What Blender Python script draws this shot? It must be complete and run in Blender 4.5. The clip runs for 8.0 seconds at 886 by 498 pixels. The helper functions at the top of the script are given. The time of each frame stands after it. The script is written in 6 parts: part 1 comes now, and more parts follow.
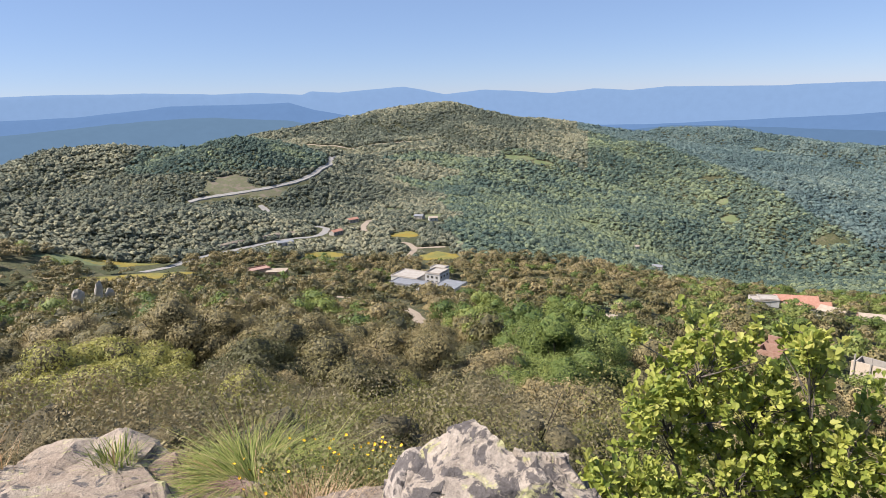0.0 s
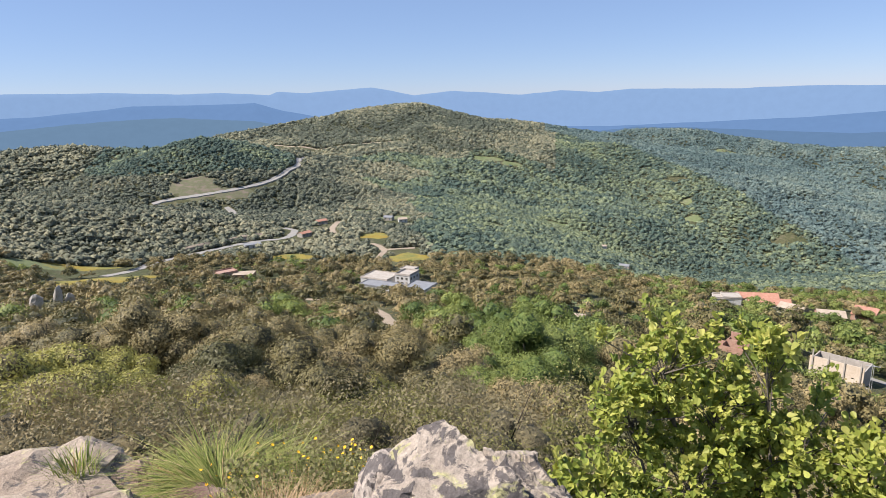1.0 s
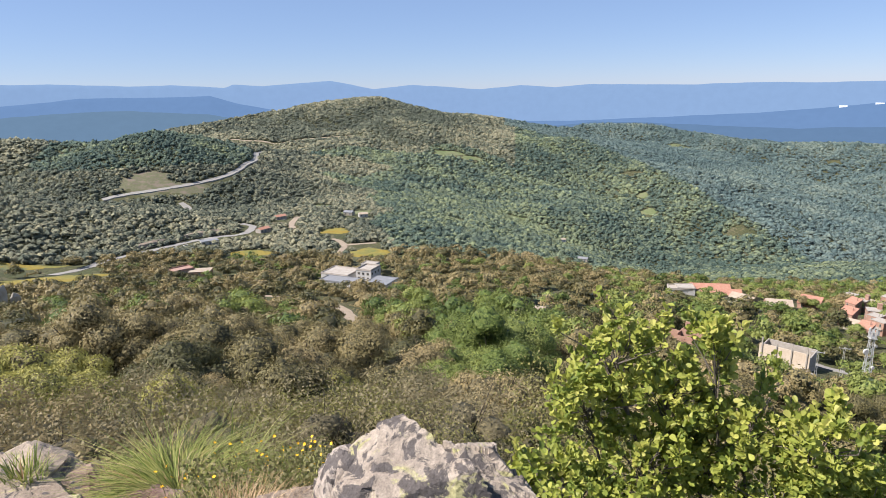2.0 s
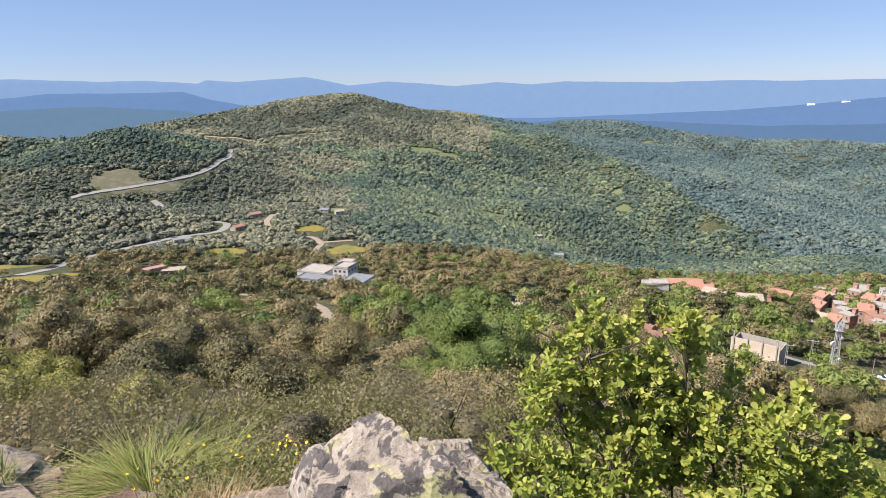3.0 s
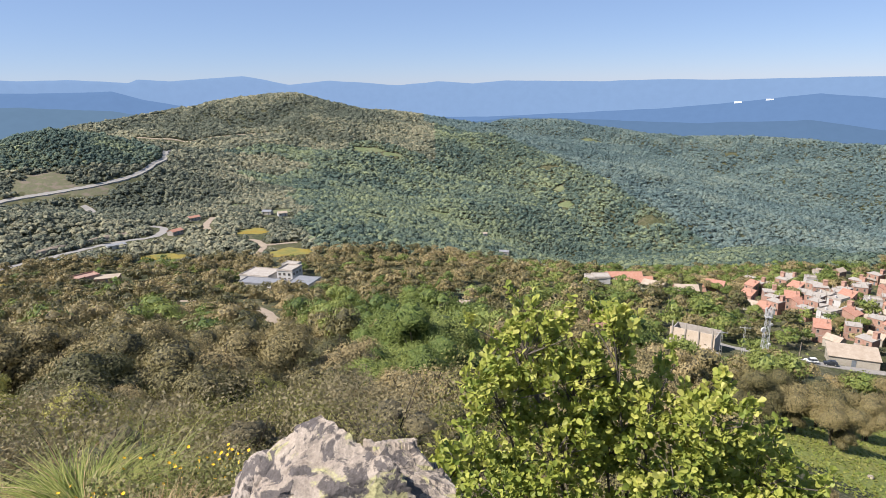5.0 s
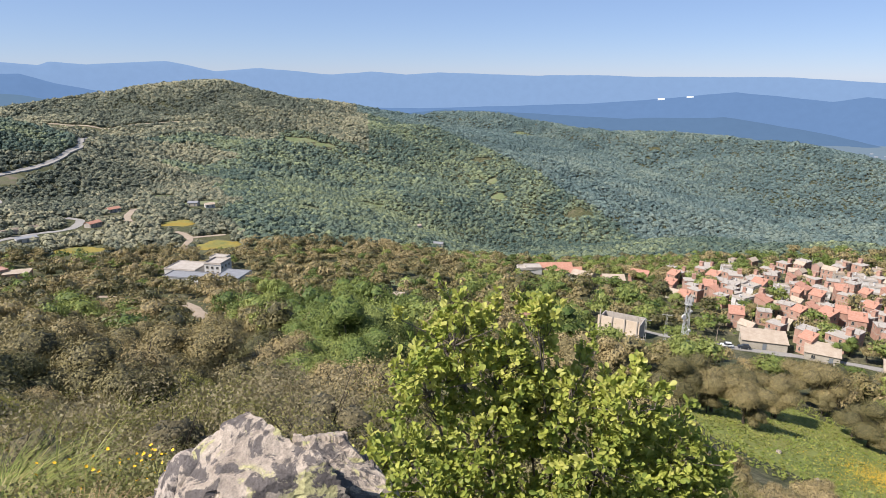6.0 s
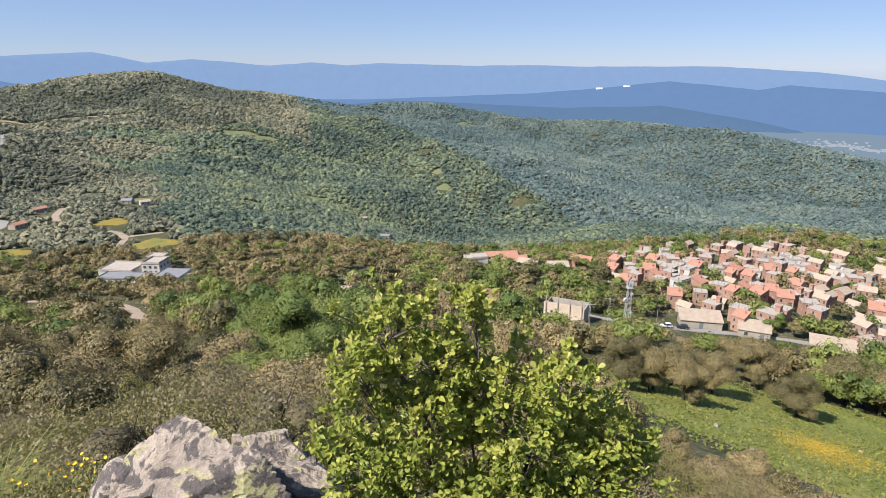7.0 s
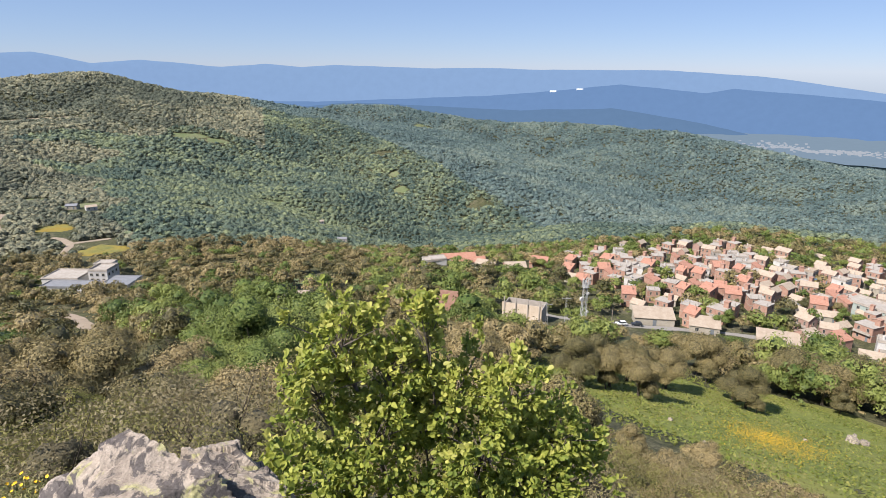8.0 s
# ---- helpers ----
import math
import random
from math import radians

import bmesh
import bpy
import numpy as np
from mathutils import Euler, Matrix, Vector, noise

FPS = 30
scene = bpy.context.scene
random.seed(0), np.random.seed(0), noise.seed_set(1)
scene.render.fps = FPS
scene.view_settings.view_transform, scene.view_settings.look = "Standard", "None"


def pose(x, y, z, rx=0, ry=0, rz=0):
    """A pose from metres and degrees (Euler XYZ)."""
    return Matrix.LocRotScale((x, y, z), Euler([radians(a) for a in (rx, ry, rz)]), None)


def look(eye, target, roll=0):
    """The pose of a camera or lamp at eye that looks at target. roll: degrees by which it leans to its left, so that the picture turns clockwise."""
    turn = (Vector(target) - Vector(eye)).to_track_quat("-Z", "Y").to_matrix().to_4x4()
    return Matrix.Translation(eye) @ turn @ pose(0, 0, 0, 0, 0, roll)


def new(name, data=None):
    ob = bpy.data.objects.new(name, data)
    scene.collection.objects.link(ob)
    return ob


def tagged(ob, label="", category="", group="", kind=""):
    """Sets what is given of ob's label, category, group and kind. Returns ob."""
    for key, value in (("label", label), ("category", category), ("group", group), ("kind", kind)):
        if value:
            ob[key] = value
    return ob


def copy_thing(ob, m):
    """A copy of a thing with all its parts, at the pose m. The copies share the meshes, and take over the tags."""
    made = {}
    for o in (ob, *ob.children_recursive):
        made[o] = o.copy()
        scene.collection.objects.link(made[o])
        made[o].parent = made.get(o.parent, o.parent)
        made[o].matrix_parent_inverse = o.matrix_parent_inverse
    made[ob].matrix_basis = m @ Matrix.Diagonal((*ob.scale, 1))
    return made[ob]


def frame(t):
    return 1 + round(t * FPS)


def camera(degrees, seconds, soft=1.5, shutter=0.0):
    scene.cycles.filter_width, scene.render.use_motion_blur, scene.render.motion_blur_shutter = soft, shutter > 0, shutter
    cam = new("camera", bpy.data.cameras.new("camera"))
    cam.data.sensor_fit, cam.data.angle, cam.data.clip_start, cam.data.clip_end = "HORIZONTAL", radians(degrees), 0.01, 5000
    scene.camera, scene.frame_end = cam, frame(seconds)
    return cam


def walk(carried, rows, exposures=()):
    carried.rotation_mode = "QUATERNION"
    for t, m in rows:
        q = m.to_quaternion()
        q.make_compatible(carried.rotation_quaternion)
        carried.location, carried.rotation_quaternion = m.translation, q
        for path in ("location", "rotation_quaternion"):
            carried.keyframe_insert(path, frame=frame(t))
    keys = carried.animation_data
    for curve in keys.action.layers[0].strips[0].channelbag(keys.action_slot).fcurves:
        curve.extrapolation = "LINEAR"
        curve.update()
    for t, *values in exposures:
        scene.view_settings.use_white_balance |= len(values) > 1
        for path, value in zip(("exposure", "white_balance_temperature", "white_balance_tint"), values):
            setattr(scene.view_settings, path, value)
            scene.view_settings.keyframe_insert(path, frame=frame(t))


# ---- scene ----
cam = camera(71.68, 8.0, soft=0.6)
PATH = [
    (0.0, pose(0.000, 0.000, 0.000, 76.00, 1.80, 0.00)),
    (0.5, pose(0.006, -0.001, 0.000, 76.29, 1.86, -1.61)),
    (1.0, pose(0.006, -0.010, 0.003, 76.02, 1.53, -2.84)),
    (1.5, pose(0.013, -0.017, 0.005, 75.66, 1.28, -5.04)),
    (1.7, pose(0.016, -0.018, 0.005, 75.6, 1.22, -5.6)),
    (2.8, pose(0.029, -0.022, 0.008, 74.95, 0.95, -8.47)),
    (3.0, pose(0.031, -0.023, 0.008, 75.10, 0.91, -8.63)),
    (3.5, pose(0.036, -0.029, 0.014, 75.45, 0.77, -9.55)),
    (4.0, pose(0.048, -0.050, 0.024, 75.16, 0.77, -11.83)),
    (4.5, pose(0.048, -0.038, 0.018, 75.21, 0.91, -14.42)),
    (4.7, pose(0.052, -0.044, 0.02, 74.98, 1.16, -13.25)),
    (5.8, pose(0.072, -0.081, 0.035, 74.55, -0.2, -18.6)),
    (6.0, pose(0.076, -0.086, 0.037, 74.15, -0.40, -19.81)),
    (6.5, pose(0.099, -0.103, 0.040, 73.53, -0.35, -21.99)),
    (7.0, pose(0.118, -0.126, 0.051, 73.36, -0.18, -25.04)),
    (7.5, pose(0.132, -0.139, 0.060, 73.45, -0.53, -27.32)),
    (8.0, pose(0.141, -0.154, 0.074, 73.59, -0.51, -29.00)),
]
walk(cam, PATH, ((0.0, 0.9, 6350, 15), (4.0, 0.88, 6350, 15), (8.0, 0.8, 6350, 15)))

# ---- light: clear morning sun from the left, blue sky ----
SUN_AZ, SUN_EL = -96.0, 48.0          # degrees from straight ahead (right positive), above the horizon
sun_dir = Vector((math.sin(radians(SUN_AZ)) * math.cos(radians(SUN_EL)), math.cos(radians(SUN_AZ)) * math.cos(radians(SUN_EL)), math.sin(radians(SUN_EL))))
world = bpy.data.worlds.new("sky")
scene.world = world
world.use_nodes = True
wn = world.node_tree
wn.nodes.clear()
sky = wn.nodes.new("ShaderNodeTexSky")
sky.sky_type, sky.sun_disc = "NISHITA", False
sky.sun_elevation, sky.sun_rotation = radians(SUN_EL), radians(SUN_AZ)
sky.altitude, sky.air_density, sky.dust_density, sky.ozone_density = 1500.0, 0.9, 0.2, 4.0
bg = wn.nodes.new("ShaderNodeBackground")
bg.inputs["Strength"].default_value = 0.062
wo = wn.nodes.new("ShaderNodeOutputWorld")
air = wn.nodes.new("ShaderNodeMix")
air.data_type, air.blend_type = "RGBA", "MULTIPLY"
air.inputs[0].default_value, air.inputs[7].default_value = 1.0, (0.98, 0.95, 1.06, 1)
wn.links.new(sky.outputs[0], air.inputs[6])
haze = wn.nodes.new("ShaderNodeMix")
haze.data_type = "RGBA"
haze.inputs[0].default_value, haze.inputs[7].default_value = 0.45, (3.3, 4.9, 7.1, 1)
wn.links.new(air.outputs[2], haze.inputs[6])
wn.links.new(haze.outputs[2], bg.inputs[0])
wn.links.new(bg.outputs[0], wo.inputs[0])
sun = new("sun", bpy.data.lights.new("sun", "SUN"))
sun.data.energy, sun.data.angle, sun.data.color = 5.0, radians(0.53), (1.0, 0.94, 0.84)
sun.matrix_world = look(sun_dir * 100, (0, 0, 0))

rng = np.random.default_rng(7)


# ---- materials ----
def material(name, rough=0.85, metal=0.0):
    m = bpy.data.materials.new(name)
    m.use_nodes = True
    n = m.node_tree
    b = n.nodes["Principled BSDF"]
    b.inputs["Roughness"].default_value, b.inputs["Metallic"].default_value = rough, metal
    b.inputs["Specular IOR Level"].default_value = 0.25
    return m, n, b


def node(n, kind, **inputs):
    x = n.nodes.new(kind)
    for k, v in inputs.items():
        x.inputs[k.replace("_", " ")].default_value = v
    return x


def ramp(n, source, *stops):
    r = n.nodes.new("ShaderNodeValToRGB")
    e = r.color_ramp.elements
    while len(e) < len(stops):
        e.new(0.5)
    for i, (p, c) in enumerate(stops):
        e[i].position, e[i].color = p, (*c, 1)
    n.links.new(source, r.inputs[0])
    return r.outputs[0]


def mixed(n, factor, a, b, mode="MIX"):
    x = n.nodes.new("ShaderNodeMix")
    x.data_type, x.blend_type = "RGBA", mode
    for value, slot in ((factor, 0), (a, 6), (b, 7)):
        if isinstance(value, (int, float)):
            x.inputs[slot].default_value = value
        elif isinstance(value, tuple):
            x.inputs[slot].default_value = (*value, 1)
        else:
            n.links.new(value, x.inputs[slot])
    return x.outputs[2]


def grain(n, scale, detail=6.0, rough=0.6, coords="Object", distort=0.0):
    tc = n.nodes.new("ShaderNodeNewGeometry") if coords == "World" else n.nodes.new("ShaderNodeTexCoord")
    t = node(n, "ShaderNodeTexNoise", Scale=scale, Detail=detail, Roughness=rough, Distortion=distort)
    n.links.new(tc.outputs["Position" if coords == "World" else coords], t.inputs["Vector"])
    return t.outputs["Fac"]


def relief(n, b, source, strength=0.5, distance=0.02):
    u = node(n, "ShaderNodeBump", Strength=strength, Distance=distance)
    n.links.new(source, u.inputs["Height"])
    n.links.new(u.outputs[0], b.inputs["Normal"])


def plain(name, c1, c2, scale=3.0, rough=0.85, bump=0.3, metal=0.0, depth=0.02, fine=8.0):
    """A weathered surface: two colours in stains, a fine grain and relief."""
    m, n, b = material(name, rough, metal)
    big = grain(n, scale, 4.0)
    small = grain(n, scale * fine, 6.0)
    col = ramp(n, big, (0.32, c1), (0.68, c2))
    col = mixed(n, 0.35, col, ramp(n, small, (0.3, (0.45, 0.45, 0.45)), (0.7, (1, 1, 1))), "MULTIPLY")
    n.links.new(col, b.inputs["Base Color"])
    if bump:
        relief(n, b, small, bump, depth)
    return m


def foliage(name, c1, c2, c3, glow=0.3, rough=0.55, per="tint", spread=0.35, mottle=0.0):
    """Leaves: colour varies from plant to plant and from leaf to leaf; light shines through."""
    m, n, b = material(name, rough)
    if per == "tint":
        a = n.nodes.new("ShaderNodeAttribute")
        a.attribute_name = "tint"
        src = a.outputs["Fac"]
    else:
        src = n.nodes.new("ShaderNodeObjectInfo").outputs["Random"]
    col = ramp(n, src, (0.1, c1), (0.5, c2), (0.9, c3))
    g = n.nodes.new("ShaderNodeNewGeometry")
    col = mixed(n, spread, col, ramp(n, g.outputs["Random Per Island"], (0.0, (0.5, 0.5, 0.45)), (1.0, (1.4, 1.35, 1.15))), "MULTIPLY")
    if mottle:
        clump = grain(n, mottle * 0.34, 7.0, 0.72, coords="World")
        fine = grain(n, mottle * 1.6, 4.0, 0.7, coords="World")
        col = mixed(n, 0.7, col, ramp(n, clump, (0.34, (0.5, 0.52, 0.52)), (0.64, (1.3, 1.3, 1.22))), "MULTIPLY")
        col = mixed(n, 0.5, col, ramp(n, fine, (0.34, (0.55, 0.57, 0.6)), (0.64, (1.25, 1.25, 1.15))), "MULTIPLY")
        relief(n, b, mixed(n, 0.3, clump, fine), 1.0, 1.5 / mottle)
    n.links.new(col, b.inputs["Base Color"])
    if glow:
        t = n.nodes.new("ShaderNodeBsdfTranslucent")
        n.links.new(col, t.inputs[0])
        s = n.nodes.new("ShaderNodeMixShader")
        s.inputs[0].default_value = glow
        n.links.new(b.outputs[0], s.inputs[1])
        n.links.new(t.outputs[0], s.inputs[2])
        n.links.new(s.outputs[0], n.nodes["Material Output"].inputs[0])
    return m


OAK = foliage("oak_leaves", (0.105, 0.102, 0.044), (0.225, 0.188, 0.085), (0.32, 0.255, 0.128), glow=0.15, spread=0.3)
# inner crown mass, darker than the leaves: shade in the gaps painted as colour
CORE = foliage("oak_crown_inner_shade", (0.055, 0.055, 0.027), (0.112, 0.096, 0.048), (0.165, 0.134, 0.074), glow=0.0, mottle=5.0)
YELLOW = foliage("yellow_green_oak_leaves", (0.25, 0.25, 0.07), (0.31, 0.3, 0.085), (0.36, 0.34, 0.1), glow=0.25)
# same for green crowns: the shade between leaves is in this darker colour
GREEN_CORE = foliage("green_crown_inner_shade", (0.06, 0.095, 0.024), (0.09, 0.128, 0.032), (0.125, 0.155, 0.042), glow=0.0, mottle=5.0)
GREEN = foliage("bright_green_leaves", (0.115, 0.152, 0.042), (0.17, 0.212, 0.058), (0.255, 0.288, 0.085))
# FAR and MAQUIS: dark tones lifted, distance haze put into the leaf colours
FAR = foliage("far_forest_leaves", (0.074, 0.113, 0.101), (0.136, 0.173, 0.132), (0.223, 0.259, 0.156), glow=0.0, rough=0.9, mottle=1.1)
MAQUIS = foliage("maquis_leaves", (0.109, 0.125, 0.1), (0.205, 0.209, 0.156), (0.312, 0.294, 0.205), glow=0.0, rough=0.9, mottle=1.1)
# HAZY: blue of the distance haze painted into the base colour
HAZY = foliage("haze_tinted_leaves", (0.095, 0.142, 0.152), (0.132, 0.182, 0.186), (0.185, 0.228, 0.206), glow=0.0, rough=0.9, mottle=0.7)
BARK = plain("bark", (0.05, 0.04, 0.032), (0.11, 0.09, 0.07), 6.0, 0.95, 0.8)


# ---- mesh helpers ----
def mesh_of(name, verts, faces, mat, smooth=False, tint=None):
    """A mesh from arrays: verts (n, 3), faces (m, k)."""
    me = bpy.data.meshes.new(name)
    verts, faces = np.asarray(verts, np.float32), np.asarray(faces, np.int32)
    me.vertices.add(len(verts))
    me.vertices.foreach_set("co", verts.ravel())
    me.loops.add(faces.size)
    me.loops.foreach_set("vertex_index", faces.ravel())
    me.polygons.add(len(faces))
    me.polygons.foreach_set("loop_start", np.arange(0, faces.size, faces.shape[1], dtype=np.int32))
    if tint is not None:
        a = me.attributes.new("tint", "FLOAT", "FACE")
        a.data.foreach_set("value", np.asarray(tint, np.float32))
    me.update(calc_edges=True)
    me.polygons.foreach_set("use_smooth", np.full(len(faces), smooth))
    me.materials.append(mat)
    return me


def part(name, data, mat, parent=None, label=""):
    """Links a bmesh or mesh as ONE mesh object under a thing or a part."""
    if isinstance(data, bmesh.types.BMesh):
        me = bpy.data.meshes.new(name)
        data.to_mesh(me)
        data.free()
        me.materials.append(mat)
    else:
        me = data
    ob = new(name, me)
    ob.parent = parent
    if label:
        tagged(ob, label)
    return ob


def smooth(me, angle=None):
    me.polygons.foreach_set("use_smooth", np.ones(len(me.polygons), bool))
    return me


# ---- the lie of the land; the eye is at the origin ----
REACH = (0.0, 2.0, 3.0, 10.0, 25.0, 60.0, 140.0, 210.0, 340.0, 450.0, 600.0, 850.0, 1150.0, 1600.0, 2600.0, 5200.0)
BEARINGS = (-36.0, 0.0, 30.0, 60.0)
FALL = (
    (-1.7, -1.75, -1.95, -6.0, -12.5, -26, -50, -64, -90, -102, -116, -150, -190, -250, -330, -400),
    (-1.7, -1.85, -2.1, -7.2, -16, -34, -62, -80, -108, -119, -128, -140, -170, -210, -330, -400),
    (-1.7, -2.2, -3.0, -8.0, -18, -39, -67, -86, -110, -138, -195, -258, -300, -310, -330, -400),
    (-1.7, -2.2, -3.0, -8.0, -18, -42, -72, -89, -101, -107, -160, -270, -320, -320, -330, -400),
)
# crest lines: bearing, distance, height; then the flank's slope and the crest's roundness
CRESTS = (
    (((-24, 1700, -250), (-19, 1750, -200), (-15.9, 1800, -148), (-11.4, 1850, -62), (-4.3, 1900, -33), (0.5, 1900, -22), (5.9, 1900, -60), (10.9, 1850, -85), (17.6, 1700, -122),
      (23.6, 1500, -162), (28.8, 1300, -198), (33.1, 1150, -227), (36.9, 1050, -256), (41, 950, -270)), 0.205, 16),
    (((-41, 1220, -260), (-38, 1200, -205), (-35.9, 1180, -160), (-34, 1165, -108), (-32, 1150, -68), (-28.8, 1150, -69), (-23.9, 1100, -73), (-20.7, 1050, -72), (-18.6, 1000, -55), (-16, 1050, -66),
      (-13.6, 1150, -86), (-10.1, 1250, -100)), 0.34, 22),
    (((-45, 560, -48), (-36.2, 600, -74), (-30.7, 600, -86), (-24.5, 600, -98), (-17.7, 600, -113), (-12.3, 600, -132)), 0.22, 16),
    (((10, 2700, -190), (16.6, 2650, -162), (22.1, 2600, -142), (31.4, 2500, -184), (35, 2450, -205), (44.9, 2300, -198), (49.7, 2200, -197), (56.4, 2100, -232),
      (65, 1900, -268), (75, 1800, -300)), 0.25, 40),
    (((42, 500, -150), (49, 540, -139), (56, 560, -131), (62, 540, -126), (68, 520, -128), (76, 500, -135)), 0.24, 14),
)


def crest_points(line):
    a = np.array(line, float)
    return np.stack([np.sin(np.radians(a[:, 0])) * a[:, 1], np.cos(np.radians(a[:, 0])) * a[:, 1], a[:, 2]], 1)


def fbm(x, y, scale, octaves=4, seed=0):
    """Smooth noise about -1 to 1 on arrays."""
    out, amp, total = np.zeros_like(x, float), 1.0, 0.0
    for o in range(octaves):
        u, v = x / scale * 2 ** o + 17.3 * o + seed * 5.1, y / scale * 2 ** o - 9.7 * o + seed * 3.7
        i, j = np.floor(u), np.floor(v)
        fu, fv = u - i, v - j
        fu, fv = fu * fu * (3 - 2 * fu), fv * fv * (3 - 2 * fv)

        def h(a, b):
            s = np.sin(a * 127.1 + b * 311.7 + o * 74.7 + seed) * 43758.5453
            return (s - np.floor(s)) * 2 - 1
        out += amp * ((h(i, j) * (1 - fu) + h(i + 1, j) * fu) * (1 - fv) + (h(i, j + 1) * (1 - fu) + h(i + 1, j + 1) * fu) * fv)
        total += amp
        amp *= 0.5
    return out / total


def gullies(x, y):
    """1 along the beds of small wooded gullies that drain the far hills, 0 between them."""
    return np.exp(-(fbm(x + 60 * fbm(x, y, 300.0, 2, 40), y, 420.0, 3, 41) / 0.11) ** 2)


def height(x, y):
    x, y = np.asarray(x, float), np.asarray(y, float)
    r, az = np.hypot(x, y), np.degrees(np.arctan2(x, y))
    cols = [np.interp(r, REACH, f) for f in FALL]
    z = cols[0].copy()
    for k in range(3):
        f = np.clip((az - BEARINGS[k]) / (BEARINGS[k + 1] - BEARINGS[k]), 0, 1)
        f = f * f * (3 - 2 * f)
        z = z * (1 - f) + cols[k + 1] * f
    back = np.clip((np.abs(az - 12) - 85) / 60, 0, 1)
    z = z * (1 - back) + back * (-1.7 - 0.05 * r)
    for k, (line, slope, rnd) in enumerate(CRESTS):
        p = crest_points(line)
        best = np.full(x.shape, 1e9)
        top = np.full(x.shape, -1e3)
        for a, b in zip(p[:-1], p[1:]):
            d = b - a
            t = np.clip(((x - a[0]) * d[0] + (y - a[1]) * d[1]) / (d[0] ** 2 + d[1] ** 2), 0, 1)
            q = np.hypot(x - a[0] - t * d[0], y - a[1] - t * d[1])
            zz = a[2] + t * d[2] - slope * (np.sqrt(q * q + rnd * rnd) - rnd) * (1 + 0.25 * fbm(x, y, 330.0, 2, k + 3))
            top = np.maximum(top, zz)
        s = 9.0
        m = np.maximum(z, top)
        z = m + s * np.log(np.exp((z - m) / s) + np.exp((top - m) / s)) - s * np.log(2) * np.exp(-((z - top) / s) ** 2) * 0.6
    z = z - 11 * gullies(x, y) * np.clip((r - 1000) / 250, 0, 1)
    rough = np.clip((r - 60) / 500, 0, 1)
    z = z + rough * (fbm(x, y, 260.0, 4, 1) * 11 * np.clip(r / 1100, 0.15, 1.2)) + np.clip((r - 6) / 30, 0, 1) * fbm(x, y, 9.0, 3, 2) * 0.5
    return z


# the land is sampled once on rings round the eye; all things stand on this sheet
LAND_AZ = np.concatenate([np.linspace(-180, -46, 50, endpoint=False), np.linspace(-46, 76, 480, endpoint=False), np.linspace(76, 180, 41)])
LAND_R = np.concatenate([[0.0], np.geomspace(0.8, 5200, 300)])
_a, _r = np.meshgrid(np.radians(LAND_AZ), LAND_R)
LAND_Z = height(np.sin(_a) * _r, np.cos(_a) * _r)


def land(x, y):
    """The height of the ground sheet at arrays of places."""
    x, y = np.asarray(x, float), np.asarray(y, float)
    az, r = np.degrees(np.arctan2(x, y)), np.clip(np.hypot(x, y), 0, 5199)
    i = np.clip(np.searchsorted(LAND_AZ, az, "right") - 1, 0, len(LAND_AZ) - 2)
    j = np.clip(np.searchsorted(LAND_R, r, "right") - 1, 0, len(LAND_R) - 2)
    u, v = (az - LAND_AZ[i]) / (LAND_AZ[i + 1] - LAND_AZ[i]), (r - LAND_R[j]) / (LAND_R[j + 1] - LAND_R[j])
    return (LAND_Z[j, i] * (1 - u) + LAND_Z[j, i + 1] * u) * (1 - v) + (LAND_Z[j + 1, i] * (1 - u) + LAND_Z[j + 1, i + 1] * u) * v


def ground_at(x, y):
    return float(land(x, y))


def polar(az, r, dz=0.0):
    """The place on the ground at a bearing and a distance from the eye."""
    x, y = math.sin(radians(az)) * r, math.cos(radians(az)) * r
    return Vector((x, y, ground_at(x, y) + dz))


# ---- ground ----
def build_ground():
    X, Y = np.sin(_a[:, :-1]) * _r[:, :-1], np.cos(_a[:, :-1]) * _r[:, :-1]
    n, k = X.shape[1], X.shape[0]
    i, j = np.meshgrid(np.arange(n), np.arange(k - 1))
    f = np.stack([j * n + i, j * n + (i + 1) % n, (j + 1) * n + (i + 1) % n, (j + 1) * n + i], -1).reshape(-1, 4)[:, ::-1]
    return mesh_of("ground", np.stack([X, Y, LAND_Z[:, :-1]], -1).reshape(-1, 3), f, GROUND, True)


def ground_material():
    m, n, b = material("scrub_ground", 0.95)
    big, mid, small = grain(n, 0.012, 5.0, coords="World"), grain(n, 0.12, 5.0, coords="World"), grain(n, 2.2, 8.0, coords="World")
    col = ramp(n, big, (0.35, (0.062, 0.07, 0.033)), (0.5, (0.088, 0.086, 0.045)), (0.68, (0.068, 0.078, 0.034)))
    col = mixed(n, ramp(n, mid, (0.5, (0, 0, 0)), (0.66, (1, 1, 1))), col, (0.14, 0.125, 0.085))
    col = mixed(n, 0.85, col, ramp(n, small, (0.36, (0.3, 0.33, 0.3)), (0.62, (1.3, 1.28, 1.2))), "MULTIPLY")
    col = mixed(n, 0.7, col, ramp(n, grain(n, 0.6, 4.0, coords="World"), (0.38, (0.45, 0.5, 0.42)), (0.6, (1.2, 1.2, 1.1))), "MULTIPLY")
    n.links.new(col, b.inputs["Base Color"])
    relief(n, b, small, 0.8, 0.15)
    return m


GROUND = ground_material()
ground = tagged(new("ground", build_ground()), "scrub-covered hillside falling into a wooded valley", "ground", kind="structure")


